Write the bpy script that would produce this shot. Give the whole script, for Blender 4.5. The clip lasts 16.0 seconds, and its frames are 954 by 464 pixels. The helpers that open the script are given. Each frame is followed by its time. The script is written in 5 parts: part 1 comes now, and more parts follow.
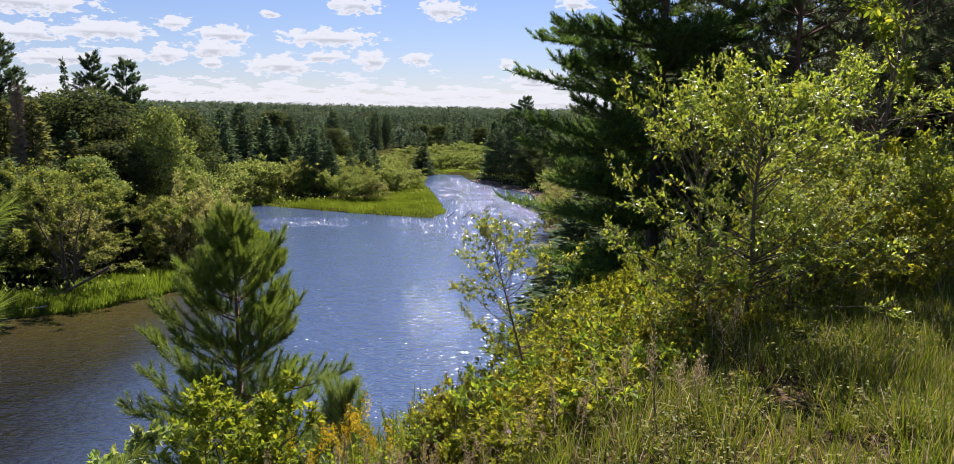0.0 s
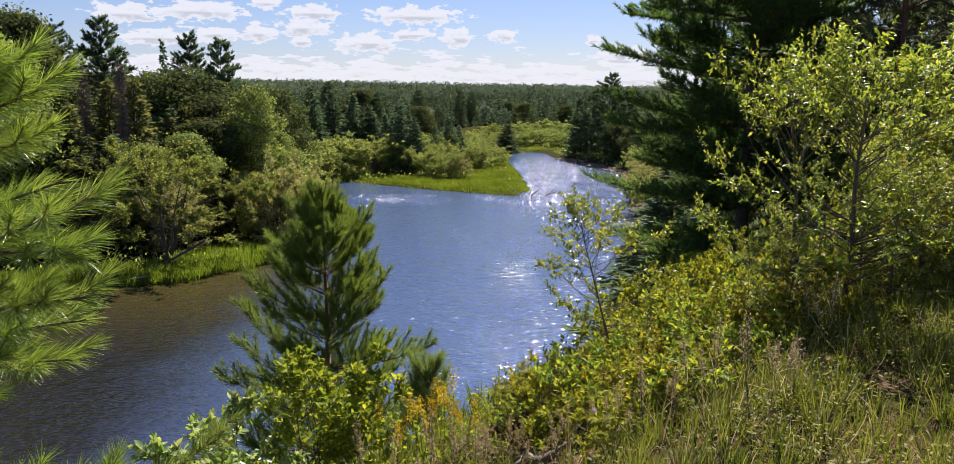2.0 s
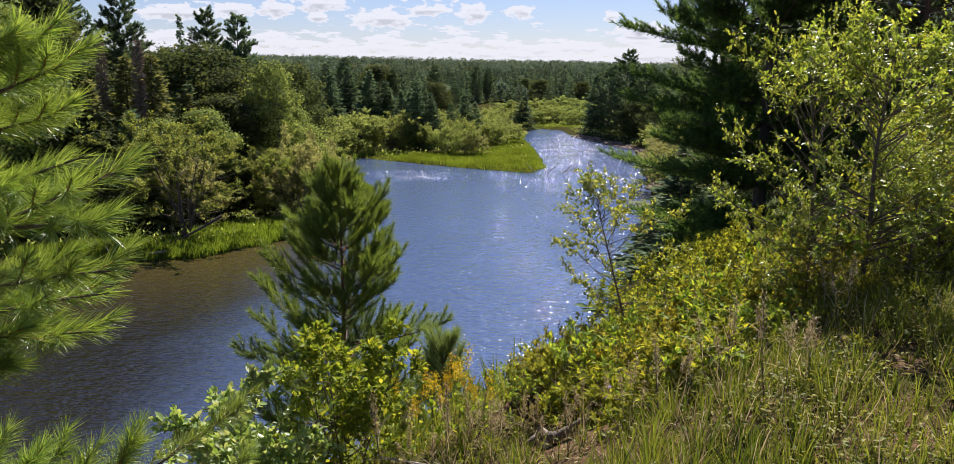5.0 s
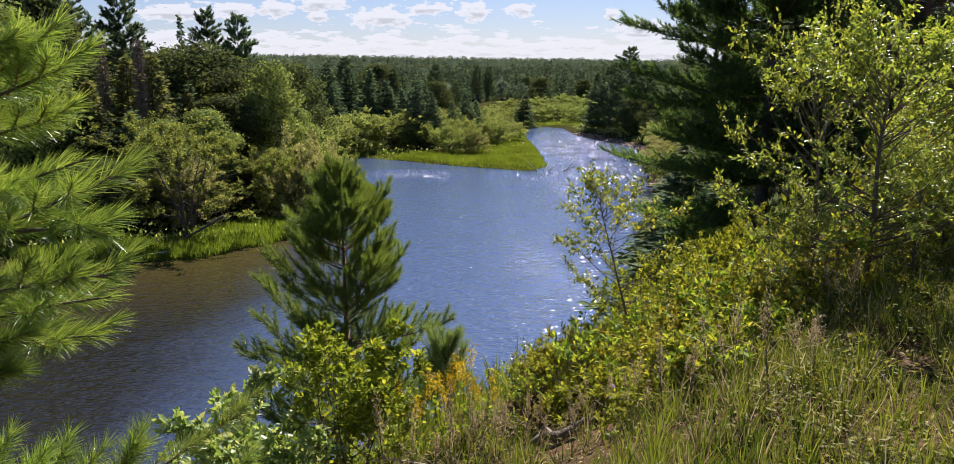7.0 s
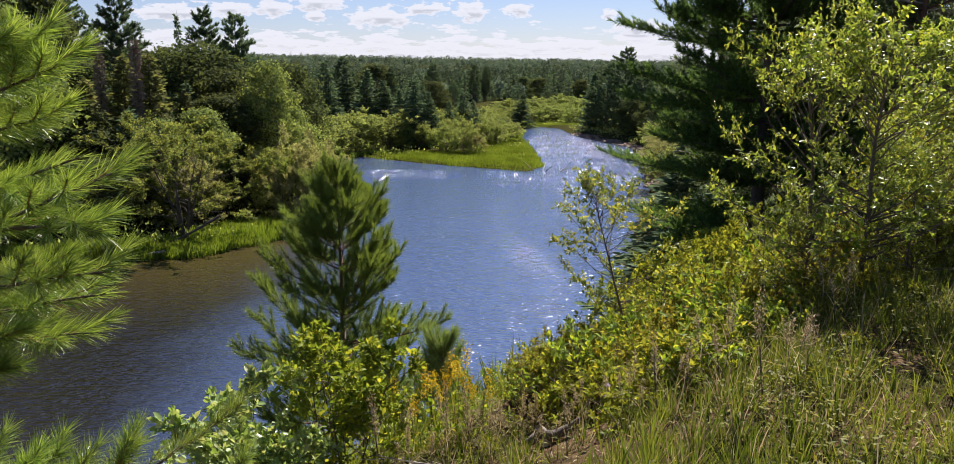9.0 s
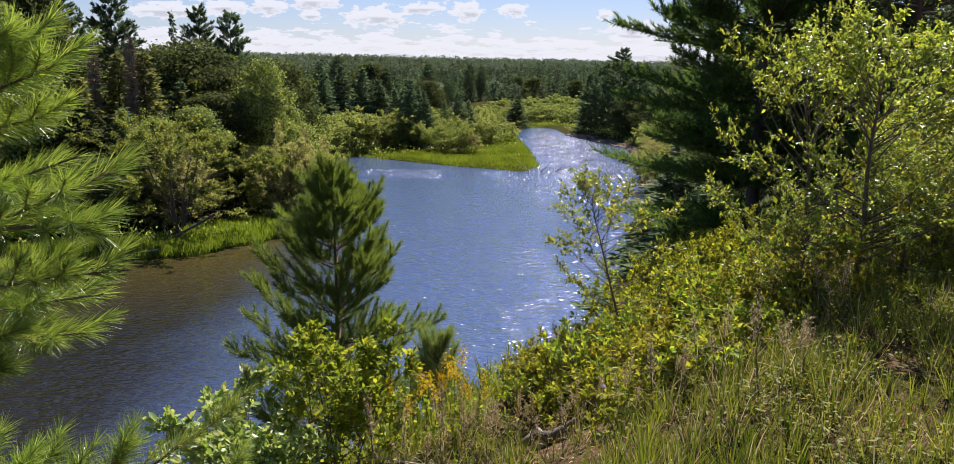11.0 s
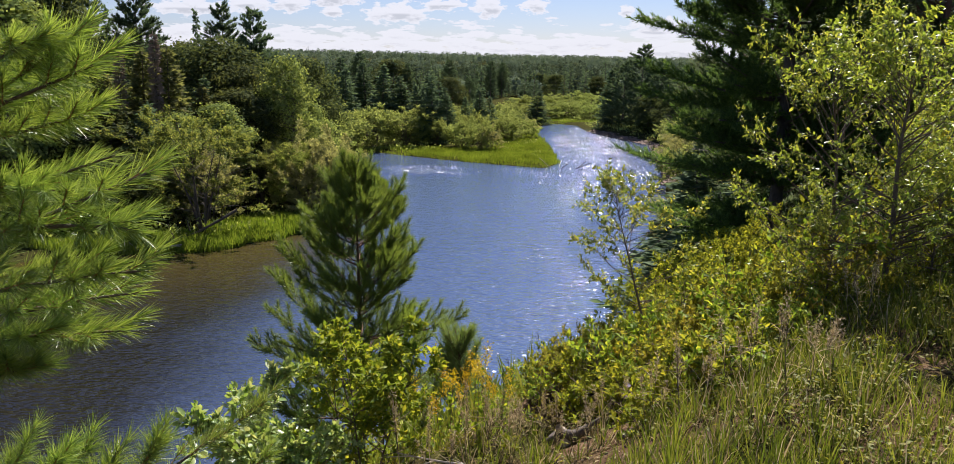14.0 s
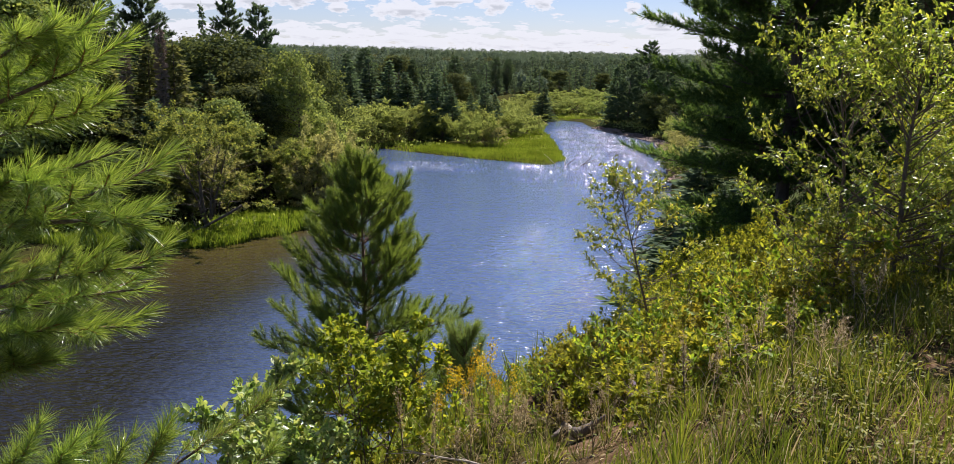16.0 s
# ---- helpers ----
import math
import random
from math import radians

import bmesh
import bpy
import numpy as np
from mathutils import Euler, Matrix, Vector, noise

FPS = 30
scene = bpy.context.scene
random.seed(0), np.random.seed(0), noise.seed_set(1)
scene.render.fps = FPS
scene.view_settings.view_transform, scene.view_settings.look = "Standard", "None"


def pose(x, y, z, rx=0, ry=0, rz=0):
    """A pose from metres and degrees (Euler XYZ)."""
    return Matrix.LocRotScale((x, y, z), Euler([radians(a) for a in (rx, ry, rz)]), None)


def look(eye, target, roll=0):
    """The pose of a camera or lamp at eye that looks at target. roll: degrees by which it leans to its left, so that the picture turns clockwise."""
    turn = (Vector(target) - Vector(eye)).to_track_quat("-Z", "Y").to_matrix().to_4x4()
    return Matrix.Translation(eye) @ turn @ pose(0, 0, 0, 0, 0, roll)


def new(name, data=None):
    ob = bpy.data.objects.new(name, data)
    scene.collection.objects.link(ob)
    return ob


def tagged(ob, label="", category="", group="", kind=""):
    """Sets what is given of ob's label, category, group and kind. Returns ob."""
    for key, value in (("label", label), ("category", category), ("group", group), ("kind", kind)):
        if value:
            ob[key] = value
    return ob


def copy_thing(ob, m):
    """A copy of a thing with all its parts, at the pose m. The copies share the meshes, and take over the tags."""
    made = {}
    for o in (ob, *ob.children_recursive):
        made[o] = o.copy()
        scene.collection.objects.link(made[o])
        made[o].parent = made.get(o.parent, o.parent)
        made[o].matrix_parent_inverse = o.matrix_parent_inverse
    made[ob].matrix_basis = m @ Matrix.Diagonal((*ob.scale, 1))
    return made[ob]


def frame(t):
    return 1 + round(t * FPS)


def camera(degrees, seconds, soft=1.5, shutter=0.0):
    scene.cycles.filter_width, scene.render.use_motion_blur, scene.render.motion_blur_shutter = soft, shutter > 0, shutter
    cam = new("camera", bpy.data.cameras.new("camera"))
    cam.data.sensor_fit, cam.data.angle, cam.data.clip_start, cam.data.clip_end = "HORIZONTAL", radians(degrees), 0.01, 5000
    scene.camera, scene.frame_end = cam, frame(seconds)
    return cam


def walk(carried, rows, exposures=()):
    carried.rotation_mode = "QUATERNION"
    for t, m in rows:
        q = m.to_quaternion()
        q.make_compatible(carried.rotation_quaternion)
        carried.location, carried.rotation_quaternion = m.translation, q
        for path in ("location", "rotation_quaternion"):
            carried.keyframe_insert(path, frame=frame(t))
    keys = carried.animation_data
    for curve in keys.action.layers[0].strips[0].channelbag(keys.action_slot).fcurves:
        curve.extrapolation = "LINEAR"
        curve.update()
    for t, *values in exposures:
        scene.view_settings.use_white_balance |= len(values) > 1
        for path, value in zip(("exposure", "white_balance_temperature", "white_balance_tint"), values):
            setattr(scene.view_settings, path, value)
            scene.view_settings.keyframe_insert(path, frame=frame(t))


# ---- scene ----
cam = camera(59.1, 16.0, soft=0.5)
# seconds, eye, yaw to the left, pitch up, roll
PATH = [
    (0, 0.037, -0.017, 12.008, -6.90, -8.00, 0.39),
    (0.5, 0.027, 0.000, 12.000, -5.58, -8.61, -0.17),
    (1, 0.015, 0.010, 11.995, -3.15, -9.31, -0.03),
    (1.5, 0.008, 0.005, 11.999, -1.52, -9.43, -0.06),
    (2, 0.009, -0.003, 11.995, -1.18, -9.53, 0.23),
    (2.5, 0.003, -0.007, 11.998, -0.94, -9.57, 0.53),
    (3, 0.000, -0.007, 11.994, -0.61, -9.66, 0.78),
    (3.5, 0.000, -0.010, 11.992, -0.33, -10.03, 0.77),
    (4, 0.005, -0.017, 11.990, -0.27, -10.89, 0.76),
    (6.5, 0.003, -0.005, 12.006, 0.10, -11.17, -0.24),
    (7, 0.000, 0.000, 12.000, 0.00, -11.20, 0.00),
    (7.5, -0.003, 0.000, 12.002, 0.02, -11.16, 0.24),
    (8, -0.001, -0.004, 12.004, -0.04, -11.16, 0.39),
    (8.5, 0.011, -0.012, 12.005, -0.08, -11.16, 0.24),
    (9, 0.009, -0.012, 11.997, -0.20, -11.19, 0.15),
    (11.5, -0.008, -0.006, 12.005, -0.62, -11.21, 0.53),
    (12, -0.014, -0.007, 12.010, -0.54, -11.22, 0.62),
    (12.5, -0.021, -0.008, 12.012, 0.30, -11.27, 0.52),
    (13, -0.026, -0.006, 12.011, 0.74, -11.39, 0.44),
    (13.5, -0.030, -0.005, 12.011, 0.83, -11.43, 0.39),
    (14, -0.034, -0.005, 12.011, 0.83, -11.45, 0.48),
    (14.5, -0.040, -0.006, 12.014, 0.86, -11.45, 0.60),
    (15, -0.042, -0.003, 12.013, 0.86, -11.48, 0.57),
    (15.5, -0.041, 0.003, 12.010, 1.21, -11.57, 0.64),
    (16, -0.040, 0.007, 12.010, 1.16, -11.70, 0.63),
]


def held(x, y, z, yaw, pitch, roll):
    a, b = radians(yaw), radians(pitch)
    way = Vector((-math.sin(a) * math.cos(b), math.cos(a) * math.cos(b), math.sin(b)))
    eye = Vector((x, y, z))
    return look(eye, eye + way, roll)


walk(cam, [(t, held(*row)) for t, *row in PATH], ((0, 1.11, 6350, 15.5), (16, 1.11, 6350, 15.5)))

# ---- light ----
SUN_AZ, SUN_EL = radians(17), radians(47)
sun_way = Vector((math.sin(SUN_AZ) * math.cos(SUN_EL), math.cos(SUN_AZ) * math.cos(SUN_EL), math.sin(SUN_EL)))
sun = new("sun", bpy.data.lights.new("sun", "SUN"))
sun.data.energy, sun.data.angle, sun.data.color = 5.0, radians(0.5), (1.0, 0.93, 0.86)
sun.matrix_world = look(sun_way * 500, (0, 0, 0))

world = bpy.data.worlds.new("sky")
scene.world = world
world.use_nodes = True


class Tree:
    """Short way to wire nodes."""

    def __init__(self, tree):
        self.t = tree
        tree.nodes.clear()

    def n(self, kind, **values):
        node = self.t.nodes.new(kind)
        for key, value in values.items():
            if key in ("operation", "blend_type", "data_type", "noise_dimensions", "sky_type", "sun_disc", "sun_elevation", "sun_rotation", "air_density",
                       "dust_density", "ozone_density", "feature", "interpolation_type", "noise_type", "altitude", "normalize", "is_output"):
                setattr(node, key, value)
            else:
                sock = node.inputs[int(key[1:])] if key[0] == "i" and key[1:].isdigit() else node.inputs[key.replace("_", " ")]
                if hasattr(value, "links") or hasattr(value, "is_output"):
                    self.t.links.new(value, sock)
                else:
                    sock.default_value = value
        return node

    def math(self, op, a, b=0.0, c=0.0):
        return self.n("ShaderNodeMath", operation=op, i0=a, i1=b, i2=c).outputs[0]

    def mix(self, fac, a, b):
        node = self.t.nodes.new("ShaderNodeMix")
        node.data_type = "RGBA"
        for sock, value in ((node.inputs[0], fac), (node.inputs[6], a), (node.inputs[7], b)):
            if hasattr(value, "is_output"):
                self.t.links.new(value, sock)
            else:
                sock.default_value = value
        return node.outputs[2]

    def ramp(self, fac, stops):
        node = self.t.nodes.new("ShaderNodeValToRGB")
        el = node.color_ramp.elements
        while len(el) < len(stops):
            el.new(0.5)
        for e, (pos, col) in zip(el, stops):
            e.position = pos
            e.color = (*col, 1) if len(col) == 3 else col
        self.t.links.new(fac, node.inputs[0])
        return node.outputs[0]

    def smooth(self, x, a, b):
        node = self.n("ShaderNodeMapRange", interpolation_type="SMOOTHSTEP", Value=x)
        node.inputs["From Min"].default_value, node.inputs["From Max"].default_value = a, b
        return node.outputs[0]


CLOUDS = ((-21.2, 6.4, 9.0, 1.7), (-16.7, 4.9, 6.2, 1.4), (-20.9, 4.6, 5.0, 1.4), (-12.6, 5.5, 2.5, 1.0), (-9.5, 4.95, 4.3, 1.1), (-10.2, 4.0, 4.3, 1.3), (-2.9, 4.85, 7.1, 1.2),
          (-1.4, 7.05, 4.0, 1.5), (4.7, 6.8, 3.6, 1.4), (-3.1, 3.65, 3.5, 0.9), (-0.2, 3.5, 2.3, 1.4), (2.9, 3.6, 2.2, 0.9), (-6.1, 3.1, 4.8, 1.4), (-13.1, 3.6, 2.8, 1.2), (13.3, 7.2, 2.6, 0.9),
          (8.9, 3.3, 1.1, 0.7), (-15.8, 3.5, 4.2, 0.9), (-6.7, 6.3, 1.4, 0.5), (-10.3, 3.1, 2.0, 0.7), (10.8, 2.4, 4.2, 1.1), (-24.5, 8.4, 6.0, 1.2), (-19.0, 3.2, 7.0, 1.1))


def build_sky():
    w = Tree(world.node_tree)
    sky = w.n("ShaderNodeTexSky", sky_type="NISHITA", sun_disc=False, sun_elevation=SUN_EL, sun_rotation=SUN_AZ,
              air_density=1.0, dust_density=0.15, ozone_density=3.0)
    way = w.n("ShaderNodeTexCoord").outputs["Generated"]
    part = w.n("ShaderNodeSeparateXYZ", Vector=way)
    x, y, z = part.outputs
    # small flat cumulus: the larger ones by bearing and height (degrees), width and depth, and loose ones all round
    bearing = w.math("MULTIPLY", w.math("ARCTAN2", x, y), 57.3)
    height = w.math("MULTIPLY", w.math("ARCSINE", z), 57.3)
    spot = w.n("ShaderNodeCombineXYZ", X=bearing, Y=height, Z=0.0).outputs[0]
    whole, under = None, 0.0
    for a, e, wide, deep in CLOUDS:
        off = w.n("ShaderNodeVectorMath", operation="SUBTRACT", i0=spot, i1=(a, e, 0.0)).outputs[0]
        off = w.n("ShaderNodeVectorMath", operation="MULTIPLY", i0=off, i1=(1.95 / wide, 1.8 / deep, 0.0)).outputs[0]
        far = w.n("ShaderNodeVectorMath", operation="LENGTH", i0=off).outputs["Value"]
        one = w.math("SUBTRACT", 1.0, far)
        below = w.math("MULTIPLY", w.n("ShaderNodeSeparateXYZ", Vector=off).outputs[1], -1.0)
        under = w.math("MULTIPLY_ADD", w.math("MAXIMUM", one, 0.0), below, under)
        whole = one if whole is None else w.math("MAXIMUM", whole, one)
    band = w.math("MULTIPLY", w.math("SUBTRACT", 2.05, height), 0.62)

    def thick(lift):
        """How deep the cloud is, that many degrees higher up."""
        at = w.n("ShaderNodeVectorMath", operation="ADD", i0=spot, i1=(0.0, lift, 0.0)).outputs[0]
        curl = w.n("ShaderNodeTexNoise", Vector=w.n("ShaderNodeMapping", Vector=at, Scale=(1.1, 2.4, 1)).outputs[0], Scale=1.0, Detail=7.0, Roughness=0.62).outputs["Fac"]
        rows = w.n("ShaderNodeTexNoise", Vector=w.n("ShaderNodeMapping", Vector=at, Location=(4.0, 0.0, 0.0), Scale=(0.42, 1.8, 1)).outputs[0], Scale=1.0, Detail=7.0, Roughness=0.6).outputs["Fac"]
        heaped = w.math("MULTIPLY_ADD", w.math("SUBTRACT", curl, 0.52), 2.7, whole)
        return w.math("MAXIMUM", heaped, w.math("MULTIPLY_ADD", w.math("SUBTRACT", rows, 0.5), 4.6, band))

    level, over = thick(0.0), thick(0.22)
    turn = w.math("MULTIPLY", w.math("ARCTAN2", x, y), 15.0)
    rise = w.math("MULTIPLY", w.math("LOGARITHM", w.math("ADD", w.math("MAXIMUM", z, 0.0), 0.045), 2.718), 4.6)
    flat = w.n("ShaderNodeCombineXYZ", X=turn, Y=rise, Z=3.7).outputs[0]
    loose = w.n("ShaderNodeTexNoise", Vector=flat, Scale=1.5, Detail=6.0, Roughness=0.5, Distortion=0.1).outputs["Fac"]
    loose = w.math("SUBTRACT", w.math("MULTIPLY", w.math("SUBTRACT", loose, 0.58), 8.0), w.math("MULTIPLY", w.smooth(z, 0.15, 0.4), 0.8))
    aside = w.smooth(w.math("ABSOLUTE", w.math("SUBTRACT", bearing, -2.0)), 26.0, 34.0)
    above = w.smooth(height, 11.0, 16.0)
    level = w.math("MAXIMUM", level, w.math("SUBTRACT", loose, w.math("MULTIPLY", w.math("SUBTRACT", 1.0, w.math("MAXIMUM", aside, above)), 4.0)))
    cover = w.smooth(level, 0.0, 0.24)
    core = w.math("MULTIPLY", w.smooth(level, 0.15, 0.8), w.math("MAXIMUM", w.smooth(under, -0.02, 0.16), w.math("MULTIPLY", w.smooth(w.math("SUBTRACT", over, level), 0.0, 0.6), 0.6)))
    white = w.mix(core, (0.95, 0.97, 1.02, 1), (0.66, 0.69, 0.74, 1))
    glow = w.n("ShaderNodeBackground", Color=white, Strength=CLOUD)
    tint = w.n("ShaderNodeMix", data_type="RGBA", blend_type="MULTIPLY")
    tint.inputs[0].default_value, tint.inputs[7].default_value = 1.0, (0.635, 0.65, 0.82, 1)
    w.t.links.new(sky.outputs[0], tint.inputs[6])
    blue = w.n("ShaderNodeBackground", Color=tint.outputs[2], Strength=SKY)
    both = w.n("ShaderNodeMixShader", i0=w.math("MULTIPLY", cover, 0.92), i1=blue.outputs[0], i2=glow.outputs[0])
    out = w.t.nodes.new("ShaderNodeOutputWorld")
    w.t.links.new(both.outputs[0], out.inputs[0])


SKY, CLOUD = 0.056, 0.42
build_sky()

# ---- materials ----


def material(name):
    m = bpy.data.materials.new(name)
    m.use_nodes = True
    return m, Tree(m.node_tree)


def finish(w, shader):
    out = w.t.nodes.new("ShaderNodeOutputMaterial")
    w.t.links.new(shader, out.inputs[0])


def foliage(name, dark, mid, light, through_light=0.45, rough=0.5, gloss=0.4, spread=0.12, glow=(1.36, 1.2, 0.62), patch_scale=0.9, patchy=0.7):
    """Leaves: a thin sheet that lets light through, each leaf a little different."""
    m, w = material(name)
    geo = w.n("ShaderNodeNewGeometry")
    info = w.n("ShaderNodeObjectInfo")
    tone = w.ramp(geo.outputs["Random Per Island"], [(0.0, dark), (0.5, mid), (1.0, light)])
    patch = w.n("ShaderNodeTexNoise", Vector=w.n("ShaderNodeTexCoord").outputs["Object"], Scale=patch_scale, Detail=3.0).outputs["Fac"]
    val = w.math("ADD", w.math("MULTIPLY", patch, patchy), 1.0 - patchy * 0.5)
    val = w.math("ADD", val, w.math("MULTIPLY", w.math("SUBTRACT", info.outputs["Random"], 0.5), 2 * spread))
    hue = w.math("ADD", 0.5, w.math("MULTIPLY", w.math("SUBTRACT", info.outputs["Random"], 0.5), spread * 0.12))
    col = w.n("ShaderNodeHueSaturation", Color=tone, Value=val, Hue=hue, Saturation=1.0).outputs[0]
    body = w.n("ShaderNodeBsdfPrincipled", Base_Color=col, Roughness=rough)
    body.inputs["Specular IOR Level"].default_value = gloss
    lit = w.n("ShaderNodeMix", data_type="RGBA", blend_type="MULTIPLY")
    lit.inputs[0].default_value = 1.0
    w.t.links.new(col, lit.inputs[6])
    lit.inputs[7].default_value = (*glow, 1)
    thin = w.n("ShaderNodeBsdfTranslucent", Color=lit.outputs[2])
    both = w.n("ShaderNodeMixShader", i0=through_light, i1=body.outputs[0], i2=thin.outputs[0])
    finish(w, both.outputs[0])
    return m


def bark(name, dark, light, scale=18.0, stretch=0.25):
    m, w = material(name)
    where = w.n("ShaderNodeTexCoord").outputs["Object"]
    long = w.n("ShaderNodeMapping", Vector=where, Scale=(1, 1, stretch)).outputs[0]
    fine = w.n("ShaderNodeTexNoise", Vector=long, Scale=scale, Detail=6.0, Roughness=0.65).outputs["Fac"]
    wide = w.n("ShaderNodeTexNoise", Vector=where, Scale=2.0, Detail=2.0).outputs["Fac"]
    col = w.ramp(w.math("ADD", w.math("MULTIPLY", fine, 0.75), w.math("MULTIPLY", wide, 0.3)), [(0.3, dark), (0.75, light)])
    bump = w.n("ShaderNodeBump", Height=fine, Strength=0.7, Distance=0.02)
    body = w.n("ShaderNodeBsdfPrincipled", Base_Color=col, Roughness=0.9, Normal=bump.outputs[0])
    finish(w, body.outputs[0])
    return m


def soil():
    m, w = material("soil_and_litter")
    where = w.n("ShaderNodeNewGeometry").outputs["Position"]
    fine = w.n("ShaderNodeTexNoise", Vector=where, Scale=14.0, Detail=8.0, Roughness=0.7).outputs["Fac"]
    mid = w.n("ShaderNodeTexNoise", Vector=where, Scale=1.3, Detail=4.0).outputs["Fac"]
    wide = w.n("ShaderNodeTexNoise", Vector=where, Scale=0.08, Detail=3.0).outputs["Fac"]
    earth = w.ramp(fine, [(0.3, (0.03, 0.018, 0.010)), (0.5, (0.10, 0.063, 0.036)), (0.75, (0.26, 0.18, 0.115))])
    moss = w.ramp(fine, [(0.3, (0.016, 0.018, 0.006)), (0.55, (0.05, 0.05, 0.016)), (0.8, (0.11, 0.09, 0.04))])
    green = w.math("ADD", w.math("MULTIPLY", mid, 0.8), w.math("MULTIPLY", wide, 0.5))
    col = w.mix(w.smooth(green, 0.62, 0.80), earth, moss)
    # away from the trodden brow the ground is all green
    part = w.n("ShaderNodeSeparateXYZ", Vector=where)
    far = w.smooth(part.outputs[1], 5.5, 9.0)
    col = w.mix(far, col, moss)
    bump = w.n("ShaderNodeBump", Height=fine, Strength=0.8, Distance=0.04)
    body = w.n("ShaderNodeBsdfPrincipled", Base_Color=col, Roughness=1.0, Normal=bump.outputs[0])
    body.inputs["Specular IOR Level"].default_value = 0.0
    finish(w, body.outputs[0])
    return m


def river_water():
    """Tea-brown off the inner bend; elsewhere the reflected sky's blue is painted in."""
    m, w = material("river_water")
    where = w.n("ShaderNodeNewGeometry").outputs["Position"]
    long = w.n("ShaderNodeMapping", Vector=where, Scale=(0.6, 1.0, 1.0)).outputs[0]
    chop = w.n("ShaderNodeTexNoise", Vector=long, Scale=1.7, Detail=2.0, Roughness=0.5, Distortion=0.3).outputs["Fac"]
    swell = w.n("ShaderNodeTexNoise", Vector=long, Scale=0.6, Detail=2.0).outputs["Fac"]
    calm = w.n("ShaderNodeTexNoise", Vector=where, Scale=0.07, Detail=3.0).outputs["Fac"]
    riffle = w.n("ShaderNodeTexNoise", Vector=where, Scale=0.16, Detail=4.0, Roughness=0.6).outputs["Fac"]
    ripples = w.n("ShaderNodeTexNoise", Vector=long, Scale=13.0, Detail=2.0).outputs["Fac"]
    height = w.math("ADD", w.math("MULTIPLY", chop, 1.0), w.math("MULTIPLY", swell, 0.5))
    amount = w.math("ADD", 0.55, w.math("MULTIPLY", w.smooth(calm, 0.35, 0.7), 0.45))
    height = w.math("ADD", w.math("MULTIPLY", height, amount), w.math("MULTIPLY", ripples, w.math("MULTIPLY_ADD", w.smooth(riffle, 0.48, 0.64), 0.12, 0.04)))
    spot = w.n("ShaderNodeSeparateXYZ", Vector=where).outputs
    wavelets = w.n("ShaderNodeTexNoise", Vector=long, Scale=4.6, Detail=1.0).outputs["Fac"]
    height = w.math("ADD", height, w.math("MULTIPLY", wavelets, 0.55))
    bump = w.n("ShaderNodeBump", Height=height, Strength=1.0, Distance=WAVE)
    sky_tint_at = w.math("ADD", w.math("ADD", spot[0], w.math("MULTIPLY", w.math("MAXIMUM", w.math("SUBTRACT", spot[1], 57.0), 0.0), 0.5)), w.math("MULTIPLY", w.math("SUBTRACT", calm, 0.5), 9.0))
    # metres out from the far shore of the inner bend
    out = w.math("ADD", w.math("ADD", w.math("MULTIPLY", spot[0], 0.563), w.math("MULTIPLY", spot[1], -0.828)), w.math("MULTIPLY_ADD", calm, 6.0, 57.1))
    tea = w.mix(w.smooth(out, 2.0, 24.0), (0.060, 0.046, 0.014, 1), (0.014, 0.013, 0.009, 1))
    # blue of the reflected sky, put into the body colour on the channel side
    body = w.mix(w.smooth(sky_tint_at, -14.0, -6.5), tea, (0.056, 0.086, 0.165, 1))
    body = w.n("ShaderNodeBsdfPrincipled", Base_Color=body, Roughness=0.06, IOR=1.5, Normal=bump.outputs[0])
    finish(w, body.outputs[0])
    return m


WAVE = 0.165
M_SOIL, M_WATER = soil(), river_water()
M_BARK = bark("grey_brown_bark", (0.035, 0.028, 0.022), (0.16, 0.13, 0.10))
M_BARK_RED = bark("reddish_pine_bark", (0.05, 0.028, 0.018), (0.22, 0.12, 0.07))
M_TWIG = bark("thin_twig_bark", (0.05, 0.035, 0.022), (0.20, 0.15, 0.10), 60.0)
M_SHOOT = bark("orange_shoot_bark", (0.20, 0.09, 0.03), (0.42, 0.23, 0.09), 60.0)
M_DEAD = bark("bleached_dead_wood", (0.22, 0.18, 0.14), (0.58, 0.52, 0.44), 30.0)
M_STONE = bark("brown_river_stone", (0.10, 0.065, 0.045), (0.34, 0.24, 0.17), 9.0, 1.0)
M_DEAD_RED = bark("dead_spruce_needles", (0.14, 0.10, 0.075), (0.38, 0.29, 0.21), 30.0)

M_BUSH = foliage("glossy_bush_leaves", (0.121, 0.185, 0.03), (0.205, 0.275, 0.045), (0.335, 0.37, 0.075), 0.54, 0.36, 0.4)
M_CHERRY = foliage("cherry_leaves", (0.114, 0.199, 0.0234), (0.205, 0.297, 0.0337), (0.4, 0.448, 0.0544), 0.52, 0.55, 0.14)
M_PALE = foliage("pale_underside_leaves", (0.172, 0.287, 0.069), (0.276, 0.391, 0.127), (0.483, 0.552, 0.276), 0.42, 0.36, 0.6)
M_SAPLING = foliage("sapling_leaves", (0.106, 0.15, 0.035), (0.188, 0.231, 0.0438), (0.362, 0.338, 0.0625), 0.5, 0.45, 0.4)
